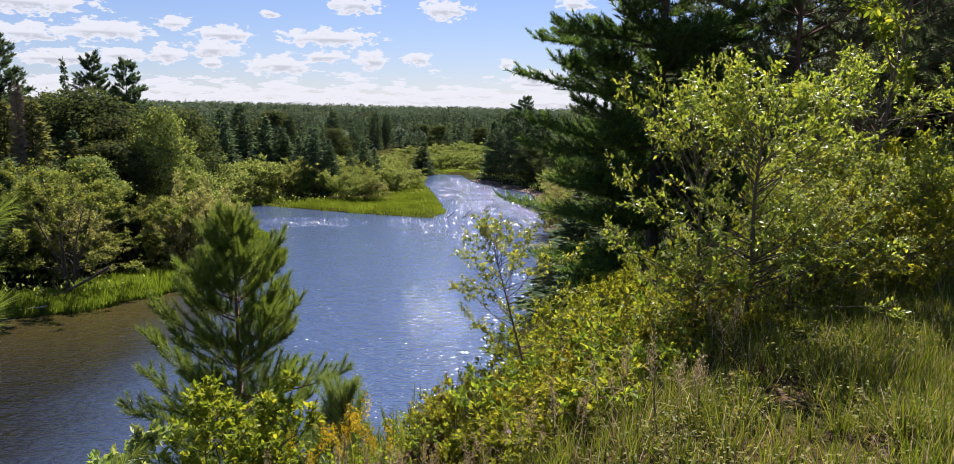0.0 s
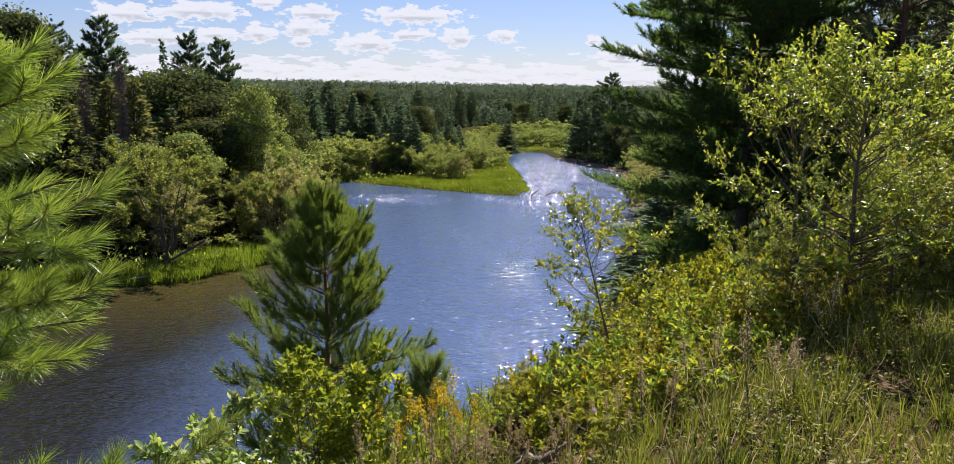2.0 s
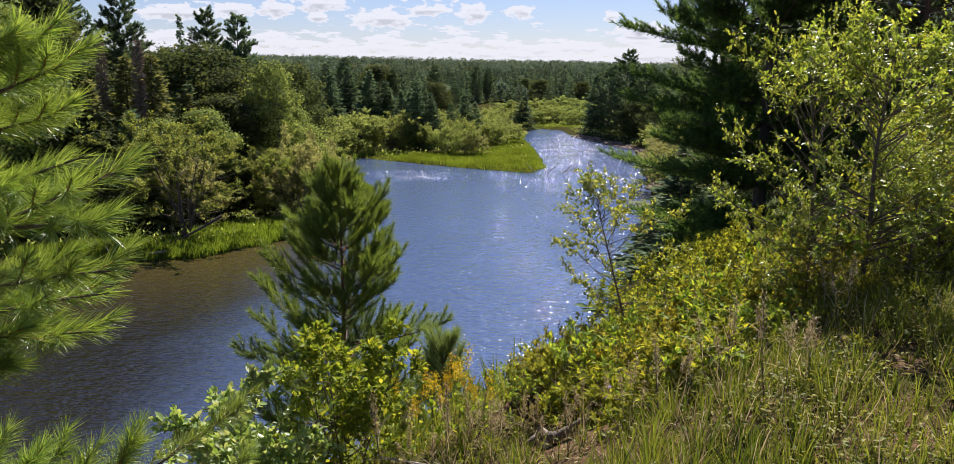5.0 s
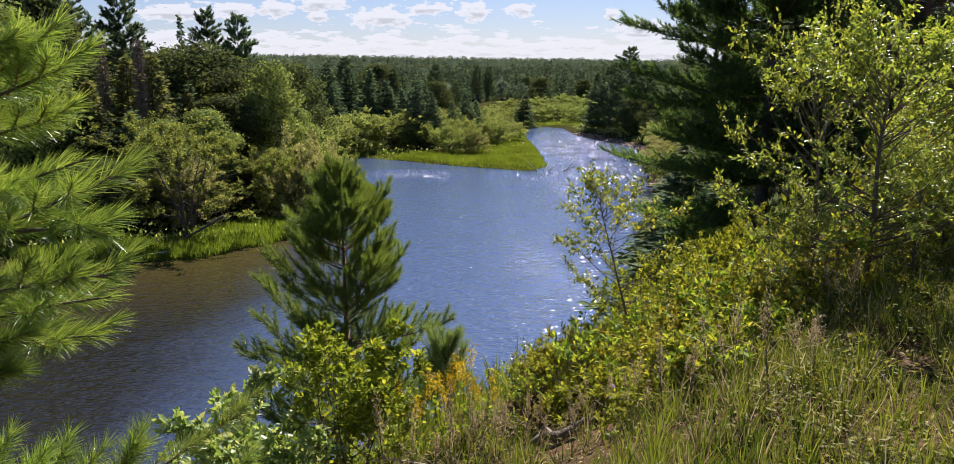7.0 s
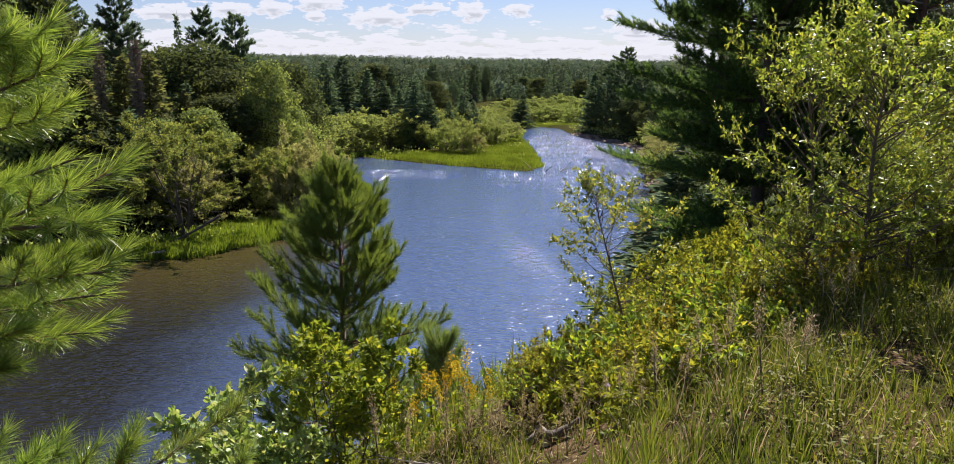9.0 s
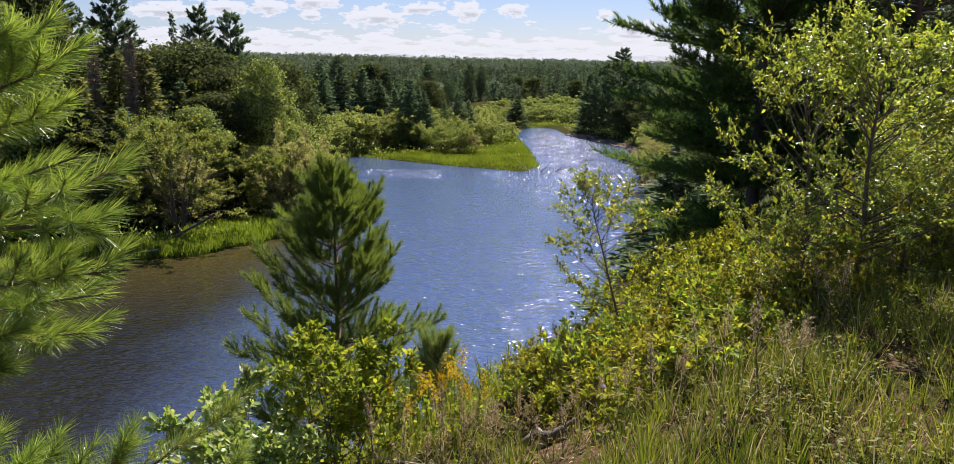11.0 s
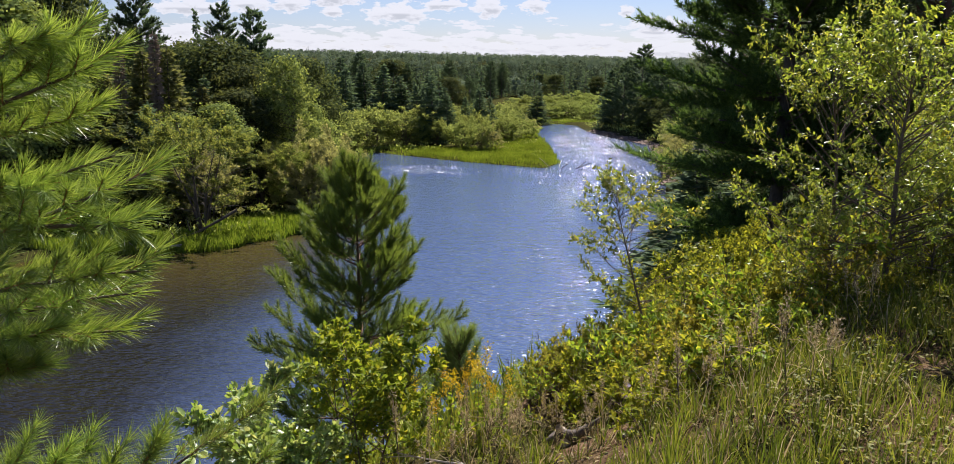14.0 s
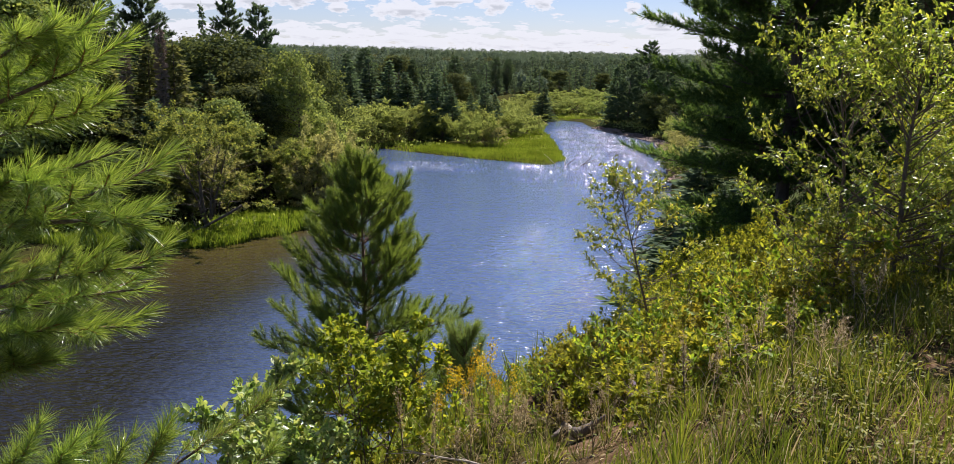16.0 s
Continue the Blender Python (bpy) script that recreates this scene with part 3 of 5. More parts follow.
def massed(name, label, category, seed, H, R, leaf, mat, clumps=46, leaves=15000, base=0.10, stems=1, group="", trunk_r=None, wood=M_BARK, ragged=0.35, small=0.2, large=0.38):
    """A tree or shrub with a dense crown of leafy clumps, each carried by a limb."""
    rng = np.random.default_rng(seed)
    ob = thing(name, label, category, group)
    trunk_r = trunk_r or H * 0.014
    wood_of = []
    for k in range(stems):
        a = rng.uniform(0, 6.28)
        out = 0.0 if stems == 1 else 0.45 * R / H
        pts = stem(rng, (0.06 * math.cos(a) * (stems > 1), 0.06 * math.sin(a) * (stems > 1), -0.15), (math.cos(a) * out, math.sin(a) * out, 1), H * (0.86 if stems == 1 else 0.7), 8, 0.05)
        h = Heap()
        h.add(*tube(pts, np.linspace(trunk_r, trunk_r * 0.2, 8), 7))
        wood_of.append((pts, h))
    u = rng.uniform(-1, 1, clumps)
    a = rng.uniform(0, 6.28, clumps)
    f = rng.uniform(0.25, 1, clumps) ** 0.5
    mid, half = H * (base + 1) / 2, H * (1 - base) / 2
    wide = np.sqrt(np.maximum(0, 1 - np.abs(u) ** 2.4)) * np.where(u > 0, 1 - 0.25 * u, 1)
    rc = R * rng.uniform(small, large, clumps)
    C = np.stack([(R - rc * 0.8) * wide * f * np.cos(a), (R - rc * 0.8) * wide * f * np.sin(a), mid + u * (half - rc * 0.6)], -1)
    share = (leaves * rc ** 2 / (rc ** 2).sum()).astype(int)
    P, D, N = [], [], []
    for c, r, n in zip(C, rc, share):
        pts, h = wood_of[int(rng.integers(stems))]
        p, _ = along(pts, [np.clip((c[2] - 0.35 * math.hypot(c[0], c[1])) / pts[-1][2], 0.05, 0.97)])
        h.add(*tube(stem(rng, p[0], c - p[0], float(np.linalg.norm(c - p[0])) + 0.3 * r, 5, 0.06), np.linspace(trunk_r * 0.3, trunk_r * 0.06, 5), 5))
        v = unit(rng.normal(size=(n, 3)) + UP * 0.25)
        far = rng.uniform(0.6, 1.05, n) + ragged * rng.random(n) ** 5
        q = c + v * (r * far)[:, None] * (1, 1, 0.72) + rng.normal(0, 0.05 * r, (n, 3))
        P.append(q), D.append(np.cross(v, rng.normal(size=(n, 3))) + 0.35 * v - UP * 0.2), N.append(v + UP * 0.35)
    for _, h in wood_of:
        h.part("trunk" if stems == 1 else "stem", wood, ob, smooth=True)
    P = np.concatenate(P)
    S = leaf * rng.uniform(0.6, 1.3, len(P))
    V, F = scatter(DIAMOND, rng, P, np.concatenate(D), S, width=S * 1.35, face=np.concatenate(N))
    tagged(part("crown", V, F, mat, ob), kind="stuff")
    return ob


def spruce(name, label, category, seed, H, R, mat, whorls=26, per=8, sprigs=9, size=0.32, droop=0.35, bare=0.04, wood=M_BARK, group="", width=0.5, thin_top=0.9, flat=0.5):
    """A pointed conifer: whorls of drooping boughs, each a flat fan of sprigs."""
    rng = np.random.default_rng(seed)
    ob = thing(name, label, category, group)
    trunk, P, D, S = Heap(), [], [], []
    pts = stem(rng, (0, 0, -0.2), (0, 0, 1), H, 8, 0.012)
    trunk.add(*tube(pts, np.linspace(H * 0.013, H * 0.0015, 8), 7))
    for w in range(whorls):
        g = bare + (1 - bare) * (w + rng.uniform(0, 0.6)) / whorls
        c, _ = along(pts, [min(g, 0.998)])
        L0 = R * ((1 - g) ** thin_top + 0.03)
        for b in range(max(4, int(per * (1 - 0.4 * g)))):
            a = rng.uniform(0, 6.28)
            L = L0 * rng.uniform(0.6, 1.15)
            way = np.array([math.cos(a), math.sin(a), 0.25 - droop * (1.2 - g)])
            lp = stem(rng, c[0], way, L, 5, 0.05, 0.25)
            f = rng.uniform(0.12, 1.0, max(3, int(sprigs * L / R * 1.6)))
            q, e = along(lp, f)
            side = np.cross(e, UP) * rng.choice([-1, 1], len(q))[:, None]
            P.append(q + rng.normal(0, 0.03 * R, q.shape))
            D.append(e * 0.8 + side * rng.uniform(0.1, 0.9, (len(q), 1)) - UP * 0.15)
            S.append(size * rng.uniform(0.6, 1.3, len(q)))
    P.append(pts[-1:] + [[0, 0, -size * 0.3]])
    D.append(np.array([[0, 0, 1.0]]))
    S.append(np.array([size * 1.4]))
    S = np.concatenate(S)
    V, F = scatter(SPRIG, rng, np.concatenate(P), np.concatenate(D), S, flat, width=S * width / 0.32)
    trunk.part("trunk", wood, ob, smooth=True)
    tagged(part("crown", V, F, mat, ob), kind="stuff")
    return ob


def brush(rng, pts, count, length, cone=0.75, start=0.15):
    """Needles round a shoot: places, ways and lengths, pointing forward and out."""
    f = rng.uniform(start, 1.0, count)
    q, e = along(pts, f)
    r = unit(rng.normal(size=(count, 3)))
    r = unit(r - (r * e).sum(1, keepdims=True) * e)
    ang = cone * (1.15 - 0.75 * f)[:, None] * rng.uniform(0.75, 1.2, (count, 1))
    return q, e * np.cos(ang) + r * np.sin(ang), length * rng.uniform(0.75, 1.1, count) * (1 - 0.15 * f)


def pine(name, label, category, seed, H, R, mat, whorls=16, per=5, shoots=7, needles=26, length=0.16, width=0.012, bare=0.25, rise=0.25, wood=M_BARK, group="",
         trunk_r=None, low_taper=1.0, spread=0.55, peak=0.35, lift=0.9, dead=0, steep=0.5, cone=0.8, sag=0.3, jitter=0.0, inner=0.3, candle=0.0, vary=(0.6, 1.2)):
    """A pine: whorled limbs that turn up at their ends, with brushes of long needles on the outer shoots."""
    rng = np.random.default_rng(seed)
    ob = thing(name, label, category, group)
    trunk, snag, P, D, S = Heap(), Heap(), [], [], []
    limb = trunk
    trunk_r = trunk_r or H * 0.012
    pts = stem(rng, (0, 0, -0.25), (0, 0, 1), H, 10, 0.012)
    trunk.add(*tube(pts, np.linspace(trunk_r, trunk_r * 0.12, 10), 9))
    for w in range(whorls):
        g = bare + (0.98 - bare) * w / (whorls - 1)
        c, _ = along(pts, [g])
        h = (g - bare) / (1 - bare)
        prof = (low_taper + (1 - low_taper) * min(1, h / peak)) * (1 - max(0, h - peak) / (1 - peak)) ** 0.75 + 0.06
        a0 = rng.uniform(0, 6.28)
        for b in range(per):
            c, _ = along(pts, [min(max(g + rng.normal(0, jitter / whorls), bare), 0.985)])
            a = a0 + b * 6.28 / per + rng.normal(0, 0.25)
            L = R * prof * rng.uniform(*vary)
            way = np.array([math.cos(a), math.sin(a), rise + steep * h + candle * h ** 4 + rng.normal(0, 0.08)])
            lp = stem(rng, c[0], way, L, 7, 0.06, lift)
            lr = max(trunk_r * 0.2 * prof, 0.005)
            limb.add(*tube(lp, np.linspace(lr, lr * 0.2, 7), 5))
            ns = max(3, int(shoots * (0.4 + prof)))
            f = np.r_[rng.uniform(inner, 0.98, ns - 1), 0.97]
            q, e = along(lp, f)
            for p, d, ff in zip(q, e, f):
                side = np.cross(d, UP) * rng.choice([-1, 1])
                out = unit(d + side * rng.uniform(0.2, 1.1) * (ff < 0.96) + UP * rng.uniform(-0.35, 1.0) * sag)
                sp = stem(rng, p, out, max(L * spread * rng.uniform(0.2, 0.45), length * 1.5), 4, 0.08, 0.3)
                limb.add(*tube(sp, np.linspace(lr * 0.25, lr * 0.1, 4), 3))
                x, y, z = brush(rng, sp, needles, length, cone)
                P.append(x), D.append(y), S.append(z)
    for _ in range(dead):
        p, _ = along(pts, [rng.uniform(0.12, bare + 0.3)])
        a = rng.uniform(0, 6.28)
        sp = stem(rng, p[0], (math.cos(a), math.sin(a), 0.1), R * rng.uniform(0.4, 0.8), 6, 0.12, -0.1)
        snag.add(*tube(sp, np.linspace(0.016, 0.004, 6), 4))
        for q, e in zip(*along(sp, rng.uniform(0.3, 1, 5))):
            snag.add(*tube(stem(rng, q, e + rng.normal(0, 0.7, 3), R * 0.18, 4, 0.2), np.linspace(0.007, 0.003, 4), 3))
    V, F = scatter(NEEDLE, rng, np.concatenate(P), np.concatenate(D), np.concatenate(S), 0.2, width=width)
    trunk.part("trunk", wood, ob, smooth=True)
    tagged(part("crown", V, F, mat, ob), kind="stuff")
    if dead:
        tagged(snag.part("deadwood", M_DEAD, ob, "bleached bare deadwood"), kind="stuff")
    return ob


def put(ob, x, y, turn=0.0, size=1.0, tall=1.0, sink=0.05):
    """Stands a thing on the ground."""
    ob.matrix_basis = pose(x, y, gz(x, y) - sink, 0, 0, turn) @ Matrix.Diagonal((size, size, size * tall, 1))
    return ob


def again(ob, x, y, turn=0.0, size=1.0, tall=1.0, sink=0.05, label=""):
    c = copy_thing(ob, pose(0, 0, 0))
    put(c, x, y, turn, size, tall, sink)
    return tagged(c, label)

# ---- far bank and hills ----


def base(ob):
    """Notes how tall and wide a crown came out."""
    crown = [o for o in ob.children if o.name.startswith("crown")][0].data
    co = np.empty(len(crown.vertices) * 3, np.float32)
    crown.vertices.foreach_get("co", co)
    co = co.reshape(-1, 3)
    ob["h"], ob["r"] = float(np.percentile(co[:, 2], 99.7)), float(np.percentile(np.hypot(co[:, 0], co[:, 1]), 82))
    return ob


def stand(ob, x, y, top, wide, turn, label=""):
    """A copy whose crown is about 2 * wide across and whose tip is top metres above the water."""
    H, R = ob["h"], ob["r"]
    size = wide / R
    return again(ob, x, y, turn, size, (top - gz(x, y)) / (H * size), 0.05, label)


kinds = {}


def pattern(key, ob):
    kinds[key] = base(ob)
    return ob


used = set()


def plant(key, x, y, top, wide, turn, label=""):
    """Places the pattern itself the first time and copies after that."""
    ob = kinds[key]
    if key not in used:
        used.add(key)
        size = wide / ob["r"]
        return tagged(put(ob, x, y, turn, size, (top - gz(x, y)) / (ob["h"] * size)), label)
    return stand(ob, x, y, top, wide, turn, label)


BANKG, SHRUBG, SPRUCEG = "trees on the far bank", "shrubs by the river", "spruces by the river"
for k in range(3):
    pattern(f"woods{k}", massed("leafy_tree", "tall dark green leafy tree in the bank woods", "tree", 11 + k, 12, 4.2, 0.23, M_WOODS, 110, 19000, 0.03, group=BANKG, small=0.12, large=0.30, ragged=0.8))
for k in range(2):
    pattern(f"light{k}", massed("leafy_tree", "bright green leafy tree at the wood's edge", "tree", 21 + k, 11, 3.4, 0.20, M_LIGHTLEAF, 110, 19000, 0.03, group=BANKG, small=0.12, large=0.30, ragged=0.8))
for k in range(2):
    pattern(f"alder{k}", broadleaf("alder_shrub", "yellow-green alder overhanging the river bank", "shrub", 31 + k, 8, 4.2, 0.12, M_ALDER, 70, 8, 44, 0.15, stems=5, spread=0.34, group=SHRUBG, trunk_r=0.12, low=0.7))
for k in range(3):
    pattern(f"willow{k}", broadleaf("willow_shrub", "bushy bright green willow shrub on the wet meadow", "shrub", 41 + k, 4.6, 3.0, 0.17, M_WILLOW, 90, 9, 17, 0.02, stems=9, spread=0.42, group=SHRUBG, trunk_r=0.06, low=0.85, wood=M_TWIG))
pattern("grey0", broadleaf("willow_shrub", "grey-green willow shrub on the shore", "shrub", 51, 5, 2.6, 0.13, M_GREYWILLOW, 60, 10, 22, 0.03, stems=5, group=SHRUBG, trunk_r=0.07, low=0.8))
for k in range(3):
    pattern(f"spruce{k}", spruce("spruce_tree", "dark green pointed spruce", "tree", 61 + k, 12, 2.5, M_SPRUCE, 44, 12, 17, 0.36, group=SPRUCEG, width=0.6, bare=0.02, flat=0.0))
for k in range(2):
    pattern(f"pine{k}", pine("white_pine", "tall dark white pine with layered plumes", "tree", 71 + k, 17, 3.4, M_SPRUCE, 26, 6, 10, 40, 0.30, 0.05, 0.30, low_taper=0.7, peak=0.5, group=BANKG, cone=1.2, steep=0.12, lift=0.25, jitter=0.6, sag=0.8, vary=(0.5, 1.0)))
pattern("olive0", spruce("spruce_tree", "olive-green spruce with dense skirts", "tree", 67, 12, 2.6, M_OLIVE, 48, 13, 18, 0.34, group=SPRUCEG, width=0.65, bare=0.02, flat=0.0))
for k in range(2):
    pattern(f"slim{k}", spruce("spruce_tree", "slim dark spruce in the belt behind the meadow", "tree", 91 + k, 8, 1.7, M_SPRUCE, 20, 7, 9, 0.46, group=SPRUCEG, bare=0.02, flat=0.0))
pattern("full0", pine("white_pine", "dark full-crowned white pine on the river point", "tree", 77, 14, 3.2, M_SPRUCE, 20, 6, 9, 30, 0.34, 0.08, 0.04, group=BANKG, cone=1.15, steep=0.3, lift=0.4, jitter=0.5, sag=0.6))
pattern("brown0", spruce("dying_spruce", "spruce with a bare brown dead top", "tree", 81, 13, 1.0, M_DEAD_RED, 90, 12, 16, 0.34, 0.8, 0.05, group=SPRUCEG, thin_top=0.25, width=0.26, flat=0.0))

rt = np.random.default_rng(5)
for key, x, y, top, wide in (
        # the low woods2 is a dark tree added to fill a stretch of shadow
        ("alder0", -20.0, 57.2, 8.9, 4.0), ("woods2", -26.3, 58.0, 5.6, 2.4), ("olive0", -28.2, 62, 10.7, 2.1), ("spruce1", -26.2, 63.0, 8.6, 1.7), ("alder1", -14.8, 65.5, 5.6, 2.3), ("grey0", -13.6, 64.0, 6.0, 2.2), ("grey0", -15.6, 67.5, 7.2, 2.6), ("grey0", -13.4, 70.5, 6.6, 2.4), ("grey0", -12.4, 66.5, 6.6, 2.3),
        ("alder0", -18.4, 66.5, 5.8, 2.6), ("grey0", -20.5, 60.5, 6.8, 2.6), ("light0", -17.6, 73, 12.2, 2.5), ("woods0", -24.8, 78, 13.8, 4.2), ("woods2", -28.2, 80, 13.2, 3.4), ("woods1", -22.6, 75, 11.6, 3.0), ("grey0", -22.0, 64.5, 6.4, 2.2),
        ("pine0", -28.4, 91, 17.8, 1.9), ("pine1", -25.2, 90, 17.2, 1.8), ("spruce0", -30.6, 90, 16.8, 1.2), ("pine1", -33.6, 82, 18.7, 2.1), ("pine0", -39.8, 85, 18.2, 2.0),
        ("spruce2", -37.4, 84, 16.6, 1.1), ("olive0", -28.0, 68, 12.4, 2.3), ("olive0", -25.6, 67.4, 12.6, 2.3), ("olive0", -23.6, 69, 9.6, 1.8), ("brown0", -29.2, 66.4, 13.6, 0.42), ("brown0", -25.9, 65.8, 13.8, 0.48),
        ("spruce2", -24.0, 69.5, 10.4, 1.6), ("spruce1", -31.2, 66, 10.8, 2.2), ("light1", -33, 58, 16.2, 4.2), ("woods1", -38.5, 74, 18.6, 4.2), ("woods2", -33.5, 72, 12.5, 3.8),
        ("woods1", -21.0, 70.5, 9.6, 3.0), ("spruce1", -19.6, 80, 12.2, 1.6), ("spruce0", -21.5, 83, 12.0, 1.8), ("woods2", -29.5, 62.5, 9.0, 3.4), ("woods0", -35.5, 61, 10.5, 3.8),
        ("woods0", -30.8, 55.0, 5.0, 3.0), ("alder0", -37.5, 51.5, 6.0, 4.0), ("woods1", -43, 62, 13.5, 4.5), ("woods2", -45, 80, 14, 4.5), ("light0", -26, 74, 9.5, 3.2),
        ("woods0", -30.5, 84, 13.6, 4.2), ("woods2", -37, 92, 13.8, 4.6), ("woods1", -20.5, 92, 12.2, 3.6), ("light1", -17.0, 78.5, 8.2, 2.2), ("woods2", -50, 70, 14.5, 4.6),
        ("woods1", -24, 102, 11.8, 4.0), ("woods0", -31, 108, 12.2, 4.2), ("spruce2", -27.5, 98, 13.0, 2.0), ("woods0", -44, 98, 13.8, 4.8), ("woods2", -54, 90, 14.0, 4.8),
        ("light1", -21.5, 66.5, 8.6, 2.6), ("light0", -23.2, 63, 8.0, 2.4)):
    plant(key, x, y, top, wide, rt.uniform(0, 360))
# shrubs on the wet meadow behind the inlet
for key, x, y, top, wide in (
        ("willow0", -20.6, 97, 6.6, 3.4), ("willow1", -20.5, 101, 7.0, 4.0), ("willow0", -20.2, 112, 6.4, 3.6), ("willow1", -16.2, 117, 6.2, 3.6),
        ("willow2", -12.0, 119.5, 5.8, 3.2), ("willow1", -18.4, 90, 5.0, 2.2), ("willow0", -18.4, 85, 6.2, 2.8), ("light1", -23.5, 108, 8.6, 2.8), ("willow2", -24.5, 95, 7.4, 3.6),
        ("willow1", -7.6, 119, 4.4, 1.8), ("willow0", -4.0, 117, 4.6, 2.0), ("willow2", -1.4, 113.5, 4.3, 1.9), ("grey0", 0.2, 112.5, 3.9, 1.6), ("willow1", -2.6, 124, 5.0, 2.4),
        ("willow0", 2.4, 128, 4.2, 2.6), ("willow2", 4.6, 133, 3.8, 2.6), ("willow1", 0.2, 138, 4.6, 3.2), ("willow0", 3.5, 150, 4.2, 3.2), ("grey0", 5.8, 141, 3.2, 1.8),
        ("willow2", -9.5, 126, 5.8, 3.0), ("willow0", -4, 146, 4.8, 3.4), ("willow1", 1.5, 160, 4.4, 3.2), ("willow2", 12, 178, 4.0, 3.6), ("willow0", 17, 182, 4.2, 4.0),
        ("willow1", 6, 176, 4.0, 3.6), ("willow2", 21, 176, 4.4, 3.2), ("willow1", 15, 196, 5.0, 4.4), ("willow0", 8, 192, 4.8, 4.4), ("willow2", 23, 196, 5.6, 4.4),
        # the three spruces are added in place of the big pine's low boughs
        ("spruce1", 7.3, 29, 8.7, 2.0), ("spruce2", 8.8, 33.5, 9.0, 2.2), ("spruce0", 6.9, 25.6, 8.2, 1.7), ("grey0", 9.6, 40, 4.6, 2.2), ("grey0", 12.4, 52, 4.8, 2.4), ("willow1", 26.5, 122, 4.4, 2.4), ("grey0", 23.5, 102, 4.8, 2.6), ("grey0", 20.8, 92, 4.4, 2.4), ("willow0", 25.5, 112, 5.0, 2.6), ("willow2", 19, 82, 4.6, 2.6)):
    plant(key, x, y, top, wide, rt.uniform(0, 360))
# single spruces among the shrubs
for x, y, top, wide in ((-3.6, 127, 6.7, 1.2), (9.0, 166, 6.4, 1.9), (-8.2, 121, 9.8, 1.9), (-6.2, 123, 8.2, 1.4), (-7.2, 126, 9.0, 1.7), (-1.4, 128, 7.8, 1.7), (-0.2, 130, 6.6, 1.4), (-9.8, 128, 9.8, 2.0), (-11.0, 125, 8.4, 1.6),
                        (-16.6, 131, 11.2, 2.2), (-19.5, 134, 11.6, 2.4), (-13.6, 133, 9.6, 2.2), (-22.0, 129, 10.6, 2.2), (-24.5, 136, 12.4, 2.4), (-11.4, 138, 9.0, 1.8), (-28, 124, 11.4, 2.2)):
    plant(f"spruce{rt.integers(3)}", x, y, top, wide, rt.uniform(0, 360))
# dark pines and spruces on the point of the right bank
for key, x, y, top, wide in (("full0", 25.6, 146, 15.0, 3.0), ("full0", 23.2, 149, 12.2, 2.4), ("full0", 28.2, 142, 12.6, 2.6), ("spruce0", 22.0, 153, 10.6, 2.4), ("spruce1", 30.5, 138, 11.4, 2.0),
                             ("spruce2", 32.5, 134, 11.8, 2.0), ("spruce0", 34.4, 137, 12.4, 2.0), ("woods1", 28.5, 130, 8.0, 3.0), ("woods2", 25.4, 137, 7.0, 2.4), ("spruce1", 36, 128, 12, 2.2),
                             ("pine0", 39, 132, 14, 3.0), ("woods0", 33, 120, 10, 3.6), ("woods1", 31, 106, 10, 3.6), ("woods2", 28, 92, 11, 3.6), ("spruce2", 27, 80, 13, 2.4), ("woods0", 24, 68, 13, 3.6),
                             ("spruce1", 33, 96, 14, 2.4), ("woods1", 21, 58, 14, 3.4), ("pine1", 30, 66, 18, 3.0), ("woods2", 18.5, 48, 15, 3.4), ("woods1", 27, 38, 20, 4.2), ("woods0", 34, 40, 21, 4.6), ("woods2", 41, 44, 22, 5), ("woods1", 31, 30, 19, 4.2), ("woods0", 38, 33, 20, 4.6), ("woods2", 46, 36, 21, 5), ("woods1", 30, 22, 18, 4.2), ("woods0", 38, 24, 20, 4.6), ("woods2", 25, 34, 18, 3.6), ("woods1", 48, 28, 21, 5), ("spruce0", 25.5, 48, 17, 2.6), ("woods0", 38, 84, 14, 4)):
    plant(key, x, y, top, wide, rt.uniform(0, 360))
# the belt of conifers and leafy trees behind the meadow, tall groups with gaps between
for k in range(460):
    a, r = rt.uniform(-0.33, 0.27), rt.uniform(172, 300)
    x, y = r * math.sin(a), r * math.cos(a)
    if float(shore(np.array([x]), np.array([y]))[0]) < 7 or (y < 212 and -2 < x < 30):
        continue
    tall = float(ripple(x, y, 7.0, 3))
    if tall + 0.6 * rt.random() < -0.1:
        continue
    hgt = rt.uniform(3.8, 9.0) * (1.0 + 0.25 * tall) * (1.25 if rt.random() < 0.15 else 1.0)
    if rt.random() < 0.10:
        plant(f"woods{rt.integers(3)}", x, y, gz(x, y) + hgt * 0.85, hgt * rt.uniform(0.26, 0.38), rt.uniform(0, 360), "dark leafy tree in the belt behind the meadow")
    elif rt.random() < 0.12:
        plant(f"pine{rt.integers(2)}", x, y, gz(x, y) + hgt * 1.2, hgt * rt.uniform(0.15, 0.2), rt.uniform(0, 360), "tall dark white pine above the belt")
    else:
        plant(f"slim{rt.integers(2)}", x, y, gz(x, y) + hgt, hgt * rt.uniform(0.11, 0.21), rt.uniform(0, 360))


